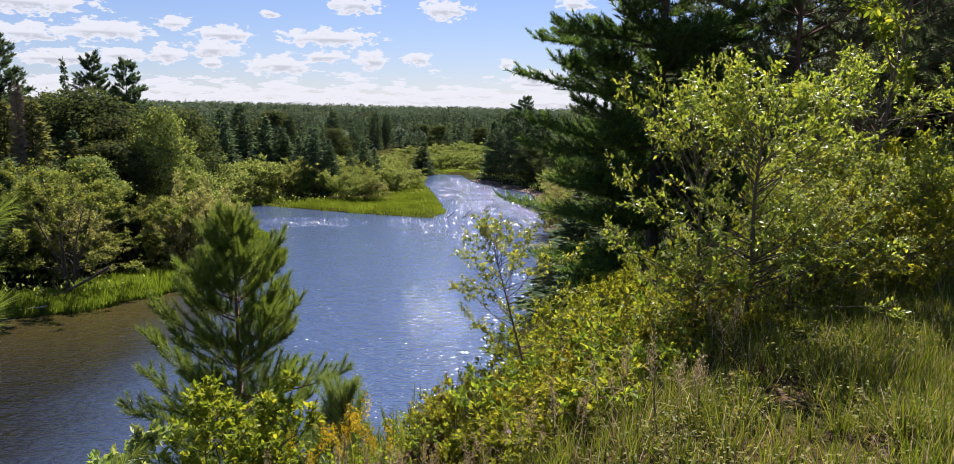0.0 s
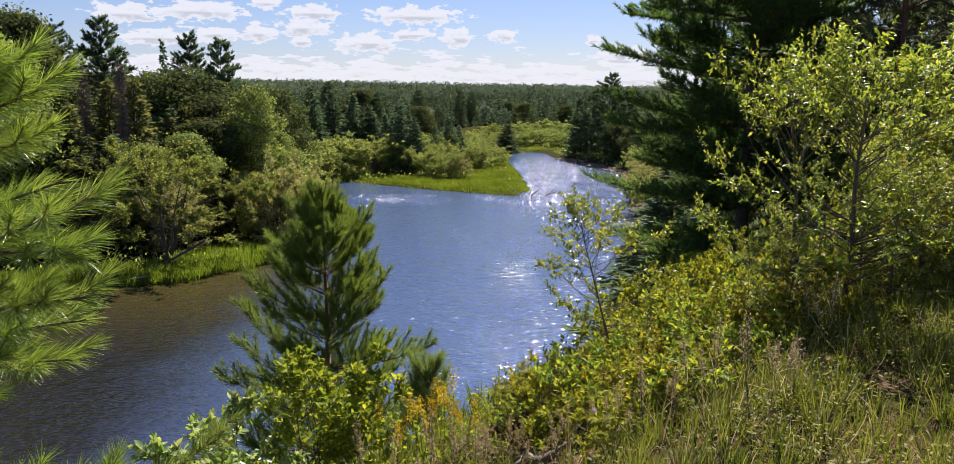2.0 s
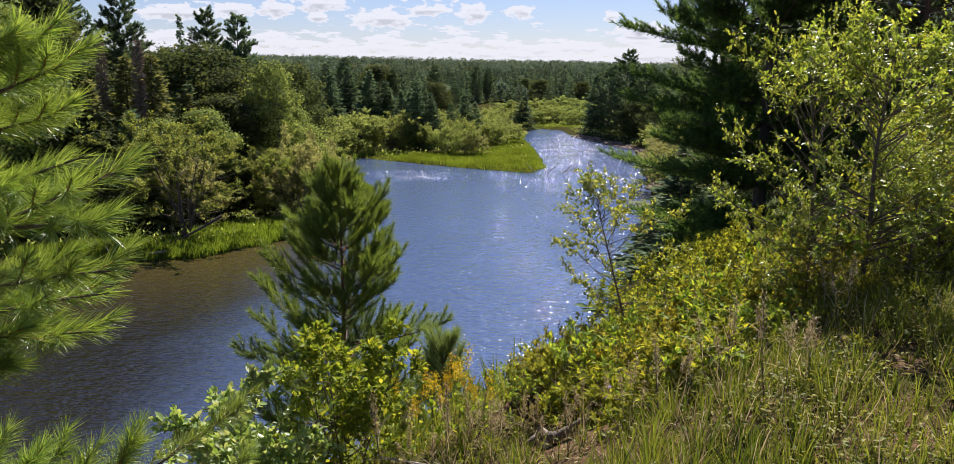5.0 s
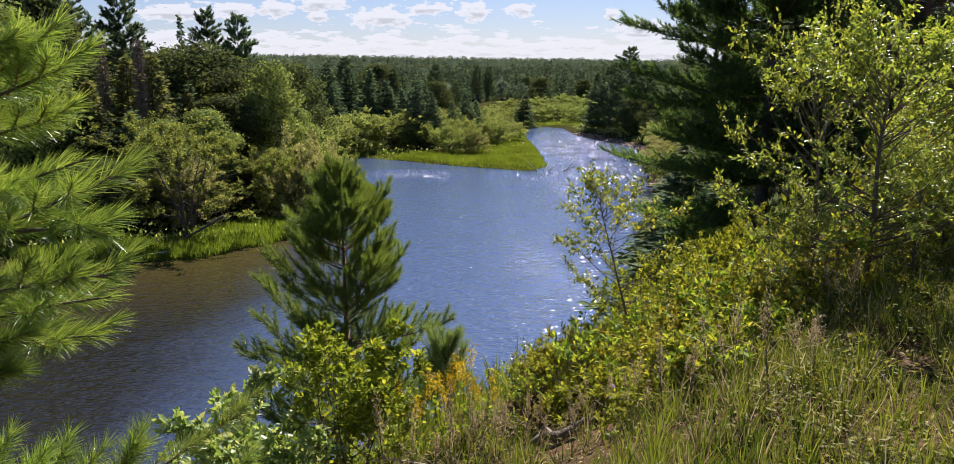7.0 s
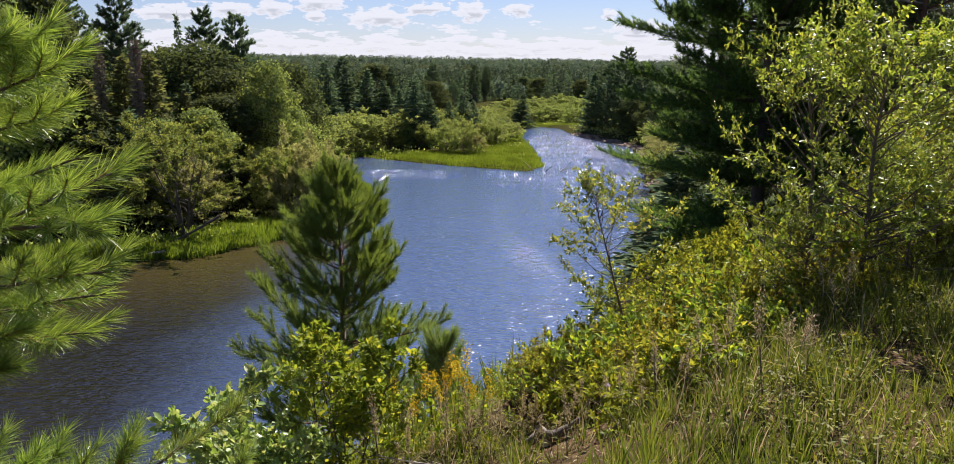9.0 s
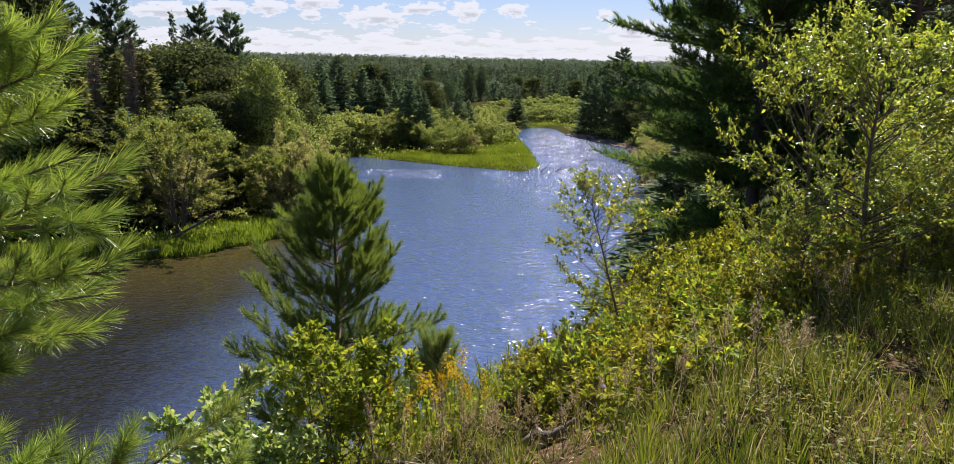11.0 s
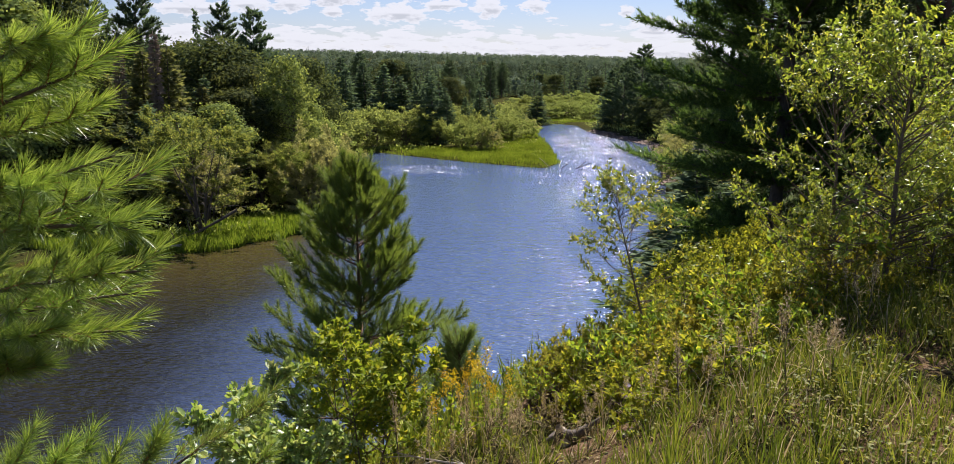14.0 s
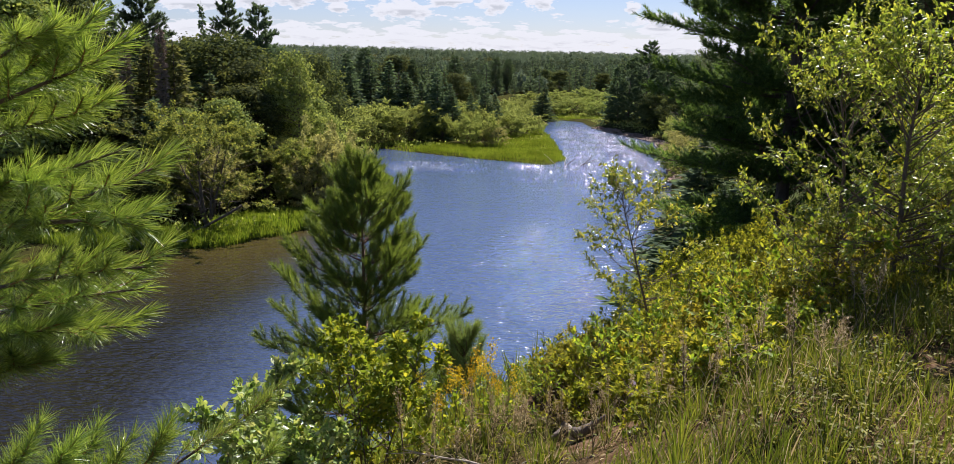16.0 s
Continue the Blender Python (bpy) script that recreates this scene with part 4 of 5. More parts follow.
def far_woods():
    """Woods that run to the skyline: small crowns of sprigs, too many to count."""
    rng = np.random.default_rng(9)
    needle, leafy = [[], [], [], []], [[], [], [], []]
    for r0, r1, count, bits, grow in ((215, 340, 380, 110, 0.55), (340, 520, 1000, 90, 0.65), (520, 900, 1500, 84, 0.75), (900, 1800, 2500, 74, 0.9)):
        a = rng.uniform(-0.40, 0.30, count)
        r = np.sqrt(rng.uniform(r0 * r0, r1 * r1, count))
        x, y = r * np.sin(a), r * np.cos(a)
        d, z = shore(x, y), ground(x, y)
        for i in range(count):
            if d[i] < 16 or (r[i] < 230 and -2 < x[i] < 30):
                continue
            con = rng.random() < (0.88 if r[i] < 340 else 0.75 if r[i] < 520 else 0.35 if r[i] < 900 else 0.15) + 0.45 * ripple(x[i], y[i], 45.0 + r[i] * 0.05, 2)
            if r[i] < 520:
                H = rng.uniform(5.0, 10.0) * (1.3 if rng.random() < 0.10 else 1.0) if con else rng.uniform(3.8, 6.2)
            elif r[i] < 900:
                H = rng.uniform(6.0, 9.5) if con else rng.uniform(5.0, 7.5)
            else:
                H = rng.uniform(8, 13) * (1.3 if rng.random() < 0.05 else 1) if con else rng.uniform(5, 13)
            t = rng.random(bits) ** (1.0 if con else 0.7)
            ang = rng.uniform(0, 6.28, bits)
            if con:
                rad = 0.22 * H * grow ** 0.5 * (1 - t) ** 0.9 + 0.1
                out = np.stack([np.cos(ang), np.sin(ang), -0.35 + 0 * ang], -1)
                P = np.stack([x[i] + rad * 0.35 * np.cos(ang), y[i] + rad * 0.35 * np.sin(ang), z[i] + H * (0.08 + 0.9 * t)], -1)
                S = (0.9 + 0.8 * rad) * grow ** 0.7
                box = needle
            else:
                rad = (3.2 if r[i] < 520 else 0.52 * H) * grow ** 0.4 * np.sqrt(np.maximum(0.05, 1 - (2 * t - 1.05) ** 2)) * rng.uniform(0.7, 1.1, bits)
                out = np.stack([np.cos(ang), np.sin(ang), rng.normal(0.3, 0.6, bits)], -1)
                P = np.stack([x[i] + rad * np.cos(ang), y[i] + rad * np.sin(ang), z[i] + H * (0.12 + 0.86 * t)], -1)
                S = np.full(bits, 1.15 if r[i] < 520 else 1.8)
                box = leafy
            box[3].append(np.stack([np.cos(ang), np.sin(ang), 0.55 + 0 * ang if con else (2.2 * t - 0.7)], -1))
            box[0].append(P), box[1].append(np.cross(box[3][-1], rng.normal(size=(bits, 3))) if not con else out), box[2].append(S * rng.uniform(0.7, 1.3, bits))
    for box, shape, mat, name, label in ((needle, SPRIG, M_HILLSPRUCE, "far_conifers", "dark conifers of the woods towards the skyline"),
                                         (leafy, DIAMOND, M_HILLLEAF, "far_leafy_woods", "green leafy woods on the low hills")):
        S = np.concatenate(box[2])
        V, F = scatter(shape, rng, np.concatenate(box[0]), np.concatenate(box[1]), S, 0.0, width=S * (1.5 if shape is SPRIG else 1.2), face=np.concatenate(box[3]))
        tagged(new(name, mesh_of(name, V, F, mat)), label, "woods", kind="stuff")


# leaf tones raised and blued, so the colour itself carries distance haze
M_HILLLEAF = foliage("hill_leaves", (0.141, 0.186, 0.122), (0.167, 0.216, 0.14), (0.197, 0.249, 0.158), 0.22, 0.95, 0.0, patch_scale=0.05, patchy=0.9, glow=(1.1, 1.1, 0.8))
far_woods()


def sedge(name, label, seed, count, spots, tall, wide, mat):
    """Upright grass over round spots (x, y, rx, ry), on land only."""
    rng = np.random.default_rng(seed)
    x, y = [], []
    area = np.array([a[2] * a[3] for a in spots])
    for (cx, cy, rx, ry), n in zip(spots, (count * area / area.sum()).astype(int)):
        a, r = rng.uniform(0, 6.28, n), np.sqrt(rng.random(n))
        x.append(cx + rx * r * np.cos(a)), y.append(cy + ry * r * np.sin(a))
    x, y = np.concatenate(x), np.concatenate(y)
    ok = shore(x, y) > -0.25 + 0.3 * ripple(x, y, 1.1)
    x, y = x[ok], y[ok]
    n = len(x)
    D = np.stack([rng.normal(0, 0.16, n), rng.normal(0, 0.16, n), np.ones(n)], -1)
    patchy = 0.8 + 0.3 * ripple(x, y, 1.7) + 0.15 * ripple(x, y, 0.6, 3)
    V, F = scatter(BENT, rng, np.stack([x, y, np.maximum(ground(x, y), 0) - 0.03], -1), D, tall * patchy * rng.uniform(0.65, 1.15, n), 0.0, width=wide)
    return tagged(new(name, mesh_of(name, V, F, mat)), label, "grass", kind="stuff")


sedge("meadow_grass", "bright yellow-green sedge on the low meadow point", 3, 60000,
      [(-1, 106, 11, 9), (3, 104, 7, 8), (-10, 110, 7, 6), (5, 112, 5, 12), (4, 128, 6, 14), (4, 150, 6, 12), (10, 174, 14, 7)], 0.52, 0.05, M_SEDGE)
sedge("shore_grass", "bright green sedge along the shaded bank", 4, 52000, [(-16.0, 58, 3.6, 5.0), (-20.5, 53, 4.5, 2.0), (-25.5, 51.8, 4.5, 1.6), (-12.2, 61.5, 3.0, 4.0), (-10.2, 69, 3.2, 6), (-13, 84, 3.5, 7)], 0.8, 0.05, M_SEDGE)


def log_on_shore():
    rng = np.random.default_rng(12)
    ob = thing("fallen_log", "pale bleached fallen log lying at the water's edge", "log", at=(-21.6, 51.4, 0))
    pts = np.array([(-2.2, -0.5, 0.10), (-1.2, -0.2, 0.15), (0, 0.1, 0.2), (1.1, 0.4, 0.3), (2.0, 0.7, 0.42)])
    h = Heap()
    h.add(*tube(pts, [0.04, 0.06, 0.07, 0.07, 0.05], 7))
    for q, e in zip(*along(pts, rng.uniform(0.1, 0.9, 5))):
        b = Heap()
        b.add(*tube(stem(rng, q, rng.normal(0, 1, 3) + UP * 0.6, 0.8, 4, 0.15), np.linspace(0.035, 0.01, 4), 5))
        b.part("branch", M_DEAD, ob)
    h.part("trunk", M_DEAD, ob, smooth=True)
    lean = thing("leaning_trunk", "dark bare trunk leaning out over the shore", "trunk", at=(-18.6, 54.6, 0.2))
    h = Heap()
    h.add(*tube(np.array([(1.6, 0.9, 1.9), (0.6, 0.3, 1.3), (-0.6, -0.3, 0.65), (-2.0, -0.9, 0.1), (-3.2, -1.5, 0.0)]), [0.10, 0.09, 0.08, 0.06, 0.03], 8))
    h.part("trunk", M_BARK, lean, smooth=True)
    for f in (0.2, 0.4, 0.6, 0.8):
        h = Heap()
        h.add(*tube(stem(rng, (1.6 - 4.6 * f, 0.9 - 2.3 * f, 1.9 - 2.0 * f), (rng.normal(0, 0.4), -0.3, 1), 1.1, 5, 0.12), np.linspace(0.04, 0.01, 5), 5))
        h.part("branch", M_BARK, lean)
    ob2 = thing("driftwood", "bare driftwood snags at the tip of the meadow", "driftwood", at=(8.6, 97.6, 0))
    for k in range(5):
        s = stem(rng, (rng.uniform(-1.6, 1.4), rng.uniform(-0.8, 0.8), -0.1), (rng.normal(0.5, 0.6), rng.normal(0, 0.3), 0.28), rng.uniform(1.2, 2.4), 5, 0.1)
        d = Heap()
        d.add(*tube(s, np.linspace(0.06, 0.02, 5), 5))
        d.part("branch", M_DEAD, ob2)


log_on_shore()


def stony_shore():
    """Brown stones and snags along the outer bank of the far bend."""
    rng = np.random.default_rng(33)
    ball = np.array([(1, 0, 0), (0, 1, 0), (-1, 0, 0), (0, -1, 0), (0, 0, 1), (0, 0, -1), (0.6, 0.6, 0.5), (-0.6, 0.6, 0.5), (-0.6, -0.6, 0.5), (0.6, -0.6, 0.5)], float)
    tri = np.array([(0, 6, 9), (6, 1, 7), (7, 2, 8), (8, 3, 9), (6, 7, 4), (7, 8, 4), (8, 9, 4), (9, 6, 4), (0, 1, 6), (1, 2, 7), (2, 3, 8), (3, 0, 9), (1, 0, 5), (2, 1, 5), (3, 2, 5), (0, 3, 5)])
    x, y = rng.uniform(14, 26, 9000), rng.uniform(84, 150, 9000)
    d = shore(x, y)
    ok = (d > -0.5) & (d < 0.9) & (x > 16)
    x, y = x[ok], y[ok]
    n = len(x)
    size = rng.uniform(0.08, 0.30, n)[:, None, None] * rng.uniform(0.7, 1.3, (n, 1, 3)) * (1.4, 1.2, 0.6)
    V = np.stack([x, y, np.maximum(ground(x, y), 0)], -1)[:, None] + ball[None] * size * rng.uniform(0.85, 1.15, (n, len(ball), 1))
    F = tri[None] + (np.arange(n) * len(ball))[:, None, None]
    tagged(new("shore_stones", mesh_of("shore_stones", V.reshape(-1, 3), F.reshape(-1, 3), M_STONE)), "reddish-brown stones along the water's edge", "stones", kind="stuff")


stony_shore()


def undergrowth():
    """Leafy low growth that covers both banks under the trees."""
    rng = np.random.default_rng(23)
    P = []
    for x0, x1, y0, y1, n in ((-62, -7, 46, 125, 26000), (5, 42, 26, 150, 20000), (-30, 34, 112, 200, 22000)):
        x, y = rng.uniform(x0, x1, n), rng.uniform(y0, y1, n)
        d = shore(x, y)
        ok = (d > 1.2) & ~((d < 11) & (y > 94) & (y < 170) & (x < 12) & (x > -12) & (ripple(x, y, 2.3) < 0.5))
        x, y = x[ok], y[ok]
        P.append(np.stack([x, y, ground(x, y) + rng.random(len(x)) ** 2 * (0.7 + 0.7 * ripple(x, y, 2.7, 1))], -1))
    S = rng.uniform(0.16, 0.38, sum(map(len, P)))
    x, y = rng.uniform(-3.0, 26, 70000), rng.uniform(9.5, 40, 70000)
    s = -0.795 * (x + 0.3) + 0.606 * (y - 5.0)
    ok = (s < 14) & (shore(x, y) > 0.2) & ((y > 9) | (x > 3.4))
    x, y = x[ok], y[ok]
    P.append(np.stack([x, y, ground(x, y) + rng.random(len(x)) ** 2 * (0.45 + 0.3 * ripple(x, y, 1.1, 1)) * (1 + smoothstep(18, 30, y))], -1))
    P, S = np.concatenate(P), np.r_[S, rng.uniform(0.06, 0.13, len(x)) * (1 + 1.2 * smoothstep(16, 30, y))]
    D = rng.normal(0, 0.7, P.shape) + UP * 0.8
    V, F = scatter(DIAMOND, rng, P, D, S, 0.4)
    tagged(new("undergrowth", mesh_of("undergrowth", V, F, M_WILLOW)), "low leafy undergrowth on the river banks", "undergrowth", kind="stuff")


undergrowth()

# ---- the near bluff ----
RIGHTG = "conifers on the near bluff"


def layered_pine(seed, H, R):
    """A full white pine: tiers of long level boughs, each a flat plume of sprays with gaps of shade between the tiers."""
    rng = np.random.default_rng(seed)
    ob = thing("white_pine", "big dark white pine with layered horizontal boughs", "tree", RIGHTG)
    trunk, P, D, S = Heap(), [], [], []
    pts = stem(rng, (0, 0, -0.3), (0, 0, 1), H, 12, 0.01)
    trunk.add(*tube(pts, np.linspace(0.19, 0.02, 12), 10))
    z = 0.7
    while z < H - 0.6:
        g = z / H
        tier = R * min(1, (1 - g) * 2.4) + 0.25
        n = int(rng.integers(11, 15))
        a0 = rng.uniform(0, 6.28)
        for b in range(n):
            a = a0 + 6.283 * b / n + rng.normal(0, 0.25)
            L = tier * rng.uniform(0.5, 1.08)
            c, _ = along(pts, [min((z + rng.normal(0, 0.11)) / H, 0.99)])
            lp = stem(rng, c[0], (math.cos(a), math.sin(a), rng.normal(0.06, 0.07) + 0.35 * g * g), L, 9, 0.035, 0.22)
            trunk.add(*tube(lp, np.linspace(0.012 + 0.010 * L, 0.006, 9), 5))
            m = int(8 + 9.5 * L)
            f = np.r_[rng.uniform(0.16, 0.97, m), 0.98]
            for k, (q, e, ff) in enumerate(zip(*along(lp, f), f)):
                side = np.cross(e, UP) * (1 if k % 2 else -1) * (ff < 0.97)
                sl = (0.42 + 0.5 * (1 - ff) * min(L, 2.0)) * rng.uniform(0.6, 1.2)
                sp = stem(rng, q, e * 0.9 + side * rng.uniform(0.4, 1.1) + UP * rng.uniform(-0.15, 0.6), sl, 5, 0.08, 0.4)
                if k % 2:
                    trunk.add(*tube(sp[::2], (0.006, 0.004, 0.003), 3))
                x, y, w = brush(rng, sp, int(24 + 52 * sl), 0.17, 1.15, 0.05)
                P.append(x), D.append(y + UP * 0.12), S.append(w)
        z += rng.uniform(0.65, 1.15)
    V, F = scatter(NEEDLE, rng, np.concatenate(P), np.concatenate(D), np.concatenate(S), 0.2, width=0.026)
    trunk.part("trunk", M_BARK, ob, smooth=True)
    tagged(part("crown", V, F, M_BIGPINE, ob), kind="stuff")
    return ob


put(layered_pine(101, 17, 3.75), 7.5, 22.0, 40)
back = pine("red_pine", "dark red pine with bare dead lower branches", "tree", 104, 10, 2.8, M_BACKPINE, 14, 5, 9, 26, 0.22, 0.034, 0.22, cone=1.1, steep=0.25, lift=0.4, rise=0.3, wood=M_BARK_RED, group=RIGHTG, dead=16)
put(back, 10.6, 20.5, 10)
for x, y, turn, size in ((13.6, 22.5, 80, 1.2), (16.8, 24.5, 200, 1.3), (14.2, 18.0, 300, 0.95), (18.5, 20.5, 120, 1.1), (12.2, 28.0, 20, 1.5), (20.5, 28, 70, 1.5), (22, 19, 10, 1.2)):
    again(back, x, y, turn, size)
for x, y, turn, size in ((11.6, 25.5, 150, 1.15), (16.2, 29, 240, 1.3), (20.5, 33, 330, 1.4), (9.4, 30, 60, 1.2), (24, 26, 100, 1.3)):
    again(back, x, y, turn, size)


def young_pine(seed, H, label, reach=1.0, hair=0.0062, mat=M_REDPINE):
    """A young red pine: open crown of rising branches whose shoots are thick foxtails of needles."""
    rng = np.random.default_rng(seed)
    ob = thing("red_pine", label, "tree")
    trunk, P, D, S = Heap(), [], [], []
    pts = stem(rng, (0, 0, -0.25), (0, 0, 1), H + 0.25, 12, 0.012)
    trunk.add(*tube(pts, np.linspace(0.012 * H, 0.008, 12), 9))

    def fox(way, count, start):
        x, y, z = brush(rng, way, int(count), 0.165, 0.95, start)
        P.append(x), D.append(y), S.append(z)

    fox(pts[-3:], 420, 0.5)
    d, gap = 0.20, 0.27
    while d < H - 0.35:
        c, _ = along(pts, [(H - d + 0.25) / (H + 0.25)])
        a0 = rng.uniform(0, 6.28)
        n = int(rng.integers(7, 9))
        for b in range(n):
            a = a0 + 6.283 * b / n + rng.normal(0, 0.22)
            full = 0.16 + 0.77 * d if d < 0.9 else 0.85 + 0.40 * (d - 0.9)
            r = min(full, 1.95) * reach * rng.uniform(0.55, 1.12)
            tilt = 1.1 * math.exp(-d / 0.5) + 0.36 - 0.05 * min(d, 4) + rng.normal(0, 0.12)
            lp = stem(rng, c[0] + (0, 0, rng.normal(0, 0.05)), (math.cos(a), math.sin(a), tilt), r * math.sqrt(1 + tilt * tilt * 0.6) * 1.1, 8, 0.045, 0.7)
            lr = 0.007 + 0.006 * r
            trunk.add(*tube(lp, np.linspace(lr, 0.004, 8), 5))
            L = float(np.linalg.norm(lp[-1] - lp[0]))
            fox(lp, 150 + 330 * min(L, 0.6), max(0.15, 1 - 0.5 / L))
            m = int(4 + 6.5 * L)
            f = np.linspace(0.16, 0.92, m) + rng.normal(0, 0.05, m)
            for k, (q, e, ff) in enumerate(zip(*along(lp, f), f)):
                side = np.cross(e, UP) * (1 if k % 2 else -1)
                sl = (0.24 + 0.42 * (1 - ff) * min(L, 1.4)) * rng.uniform(0.7, 1.3)
                sp = stem(rng, q, e * 0.8 + side * rng.uniform(0.3, 1.0) + UP * rng.uniform(-0.1, 0.8), sl, 5, 0.06, 0.7)
                trunk.add(*tube(sp, np.linspace(0.0055, 0.003, 5), 4))
                fox(sp, 45 + 270 * sl, 0.25)
        d += gap
        gap = min(0.46, gap * 1.10)
    V, F = scatter(NEEDLE, rng, np.concatenate(P), np.concatenate(D), np.concatenate(S), 0.2, width=hair)
    trunk.part("trunk", M_BARK_RED, ob, smooth=True)
    tagged(part("crown", V, F, mat, ob), kind="stuff")
    return ob


young = young_pine(110, 5.45, "young red pine with upswept dark green foxtail shoots")
put(young, -2.2, 13.5, 15)
put(young_pine(113, 1.3, "small soft young pine on the steep bank", 0.45, 0.0032, M_SOFTPINE), -0.36, 10.0, 200, 1.0, 1.0, 0.1)


BOUGHS = (
    ((-1.34, 2.15, 11.54), (-0.79, 1.98, 11.77)), ((-1.12, 2.10, 11.63), (-0.83, 1.93, 11.60)), ((-1.33, 2.10, 11.43), (-0.82, 1.93, 11.52)),
    ((-1.40, 2.20, 11.33), (-0.87, 2.03, 11.44)), ((-1.47, 2.30, 11.23), (-0.96, 2.13, 11.30)), ((-1.36, 2.25, 11.88), (-0.97, 2.08, 12.01)),
    ((-1.36, 2.30, 11.90), (-1.07, 2.13, 12.08)), ((-1.32, 2.20, 11.98), (-1.12, 2.03, 12.07)), ((-1.43, 2.35, 11.80), (-1.06, 2.18, 11.87)),
    ((-1.39, 2.15, 11.25), (-1.13, 1.98, 11.34)), ((-1.42, 2.15, 11.14), (-1.19, 1.98, 11.25)), ((-1.52, 2.45, 11.66), (-1.15, 2.28, 11.64)),
)
LOW_BOUGHS = (
    ((-1.54, 2.50, 11.60), (-1.04, 2.33, 11.76)), ((-1.60, 2.55, 11.38), (-1.18, 2.38, 11.40)), ((-1.59, 2.50, 10.62), (-1.49, 2.50, 10.86)),
    ((-1.42, 2.50, 10.60), (-1.29, 2.50, 10.85)), ((-1.25, 2.40, 10.62), (-1.16, 2.40, 10.87)), ((-1.16, 2.50, 10.60), (-1.08, 2.50, 10.85)),
    ((-1.28, 3.20, 10.36), (-0.91, 3.20, 10.68)), ((-1.42, 2.30, 10.65), (-1.29, 2.30, 10.87)), ((-1.21, 3.40, 10.10), (-0.96, 3.40, 10.35)),
)


def near_pine():
    """The white pine at arm's length: boughs that reach in from a trunk beside the viewpoint."""
    rng = np.random.default_rng(120)
    foot = np.array([-2.05, 2.35, gz(-2.05, 2.35)])
    ob = thing("white_pine", "young white pine with long soft bright green needles", "tree", at=foot)
    trunk = Heap()
    tp = stem(rng, (0, 0, -0.2), (0.02, 0, 1), 3.4, 8, 0.015)
    trunk.add(*tube(tp, np.linspace(0.045, 0.012, 8), 9))
    others = []
    for k in range(14):
        turn, up = 1.9 + 2.4 * ((k * 0.618) % 1), 0.5 + 0.18 * k
        reach = 0.95 - 0.2 * up
        out = np.array([math.cos(turn), math.sin(turn), 0.25])
        others.append((foot + (0, 0, up) + out * reach * 0.45, foot + (0, 0, up + 0.1) + out * reach))
    for a, b in BOUGHS + LOW_BOUGHS + tuple(others):
        a, b = np.array(a) - foot, np.array(b) - foot
        b = b - unit(b - a) * 0.055
        root = np.array([0.0, 0.0, min(max(a[2] - 0.25, 0.15), 2.9)])
        limb, shoots, P, D, S = Heap(), Heap(), [], [], []
        t = np.linspace(0, 1, 9)[:, None]
        pts = root * (1 - t) ** 2 + 2 * (1 - t) * t * (a - (b - a) * 0.15) + b * t ** 2
        limb.add(*tube(pts, np.linspace(0.011, 0.0028, 9), 6))
        L = np.linalg.norm(b - a)
        f = np.r_[np.sort(rng.uniform(0.42, 0.97, 11)), 0.99]
        q, e = along(pts, f)
        for k, (p, d, ff) in enumerate(zip(q, e, f)):
            if ff > 0.98:
                sp = pts[-3:]
            else:
                side = np.cross(d, UP) * (1 if k % 2 else -1)
                sp = stem(rng, p, d + side * rng.uniform(0.35, 0.9) + UP * rng.uniform(-0.1, 0.45), (0.09 + 0.22 * L * (1.1 - ff)) * rng.uniform(0.8, 1.2), 5, 0.06, 0.2)
            shoots.add(*tube(sp, np.linspace(0.0028, 0.0016, len(sp)), 5))
            x, y, z = brush(rng, sp, 140 if a[2] + foot[2] > 11 else 100, 0.095, 0.72 if a[2] + foot[2] > 11 else 0.95, 0.03)
            P.append(x), D.append(y - UP * 0.10), S.append(z)
        bough = limb.part("bough", M_TWIG, ob, smooth=True)
        tagged(shoots.part("new_growth", M_SHOOT, bough, "thin orange-brown shoots"), kind="stuff")
        V, F = scatter(BENT, rng, np.concatenate(P), np.concatenate(D), np.concatenate(S), 0.3, width=0.0019)
        tagged(part("needle_foliage", V, F, M_NEEDLE, bough, "long soft green needles"), kind="stuff")
    trunk.part("trunk", M_BARK, ob, smooth=True)


near_pine()

NEARG = "bushes on the near bluff"
bush = broadleaf("glossy_leaf_bush", "tall bush with glossy small yellow-green leaves", "bush", 133, 2.25, 1.3, 0.047, M_BUSH, 58, 11, 12, 0.10, LEAF, 0.034, wood=M_TWIG, spread=0.42, show_twigs=True, group=NEARG, low=0.7, up=0.9)
put(bush, 2.86, 6.02, 20, 0.84, 1.0)
again(bush, 2.74, 6.7, 140, 0.70, 1.38)
again(bush, 5.4, 8.6, 250, 0.95)
for x, y, turn, size in ((3.15, 6.4, 100, 0.5), (4.0, 7.4, 40, 0.6), (2.35, 5.75, 260, 0.34), (4.7, 7.6, 310, 0.55), (3.5, 6.2, 75, 0.42), (4.0, 6.55, 190, 0.46), (4.95, 6.95, 20, 0.5), (3.2, 6.0, 230, 0.36)):
    again(bush, x, y, turn, size)
lush = broadleaf("cherry_tree", "young cherry tree with long drooping leaves", "tree", 135, 3.2, 0.85, 0.058, M_CHERRY, 32, 8, 14, 0.3, LEAF, 0.028, wood=M_TWIG, spread=0.5, show_twigs=True, droop=0.5, group=NEARG)
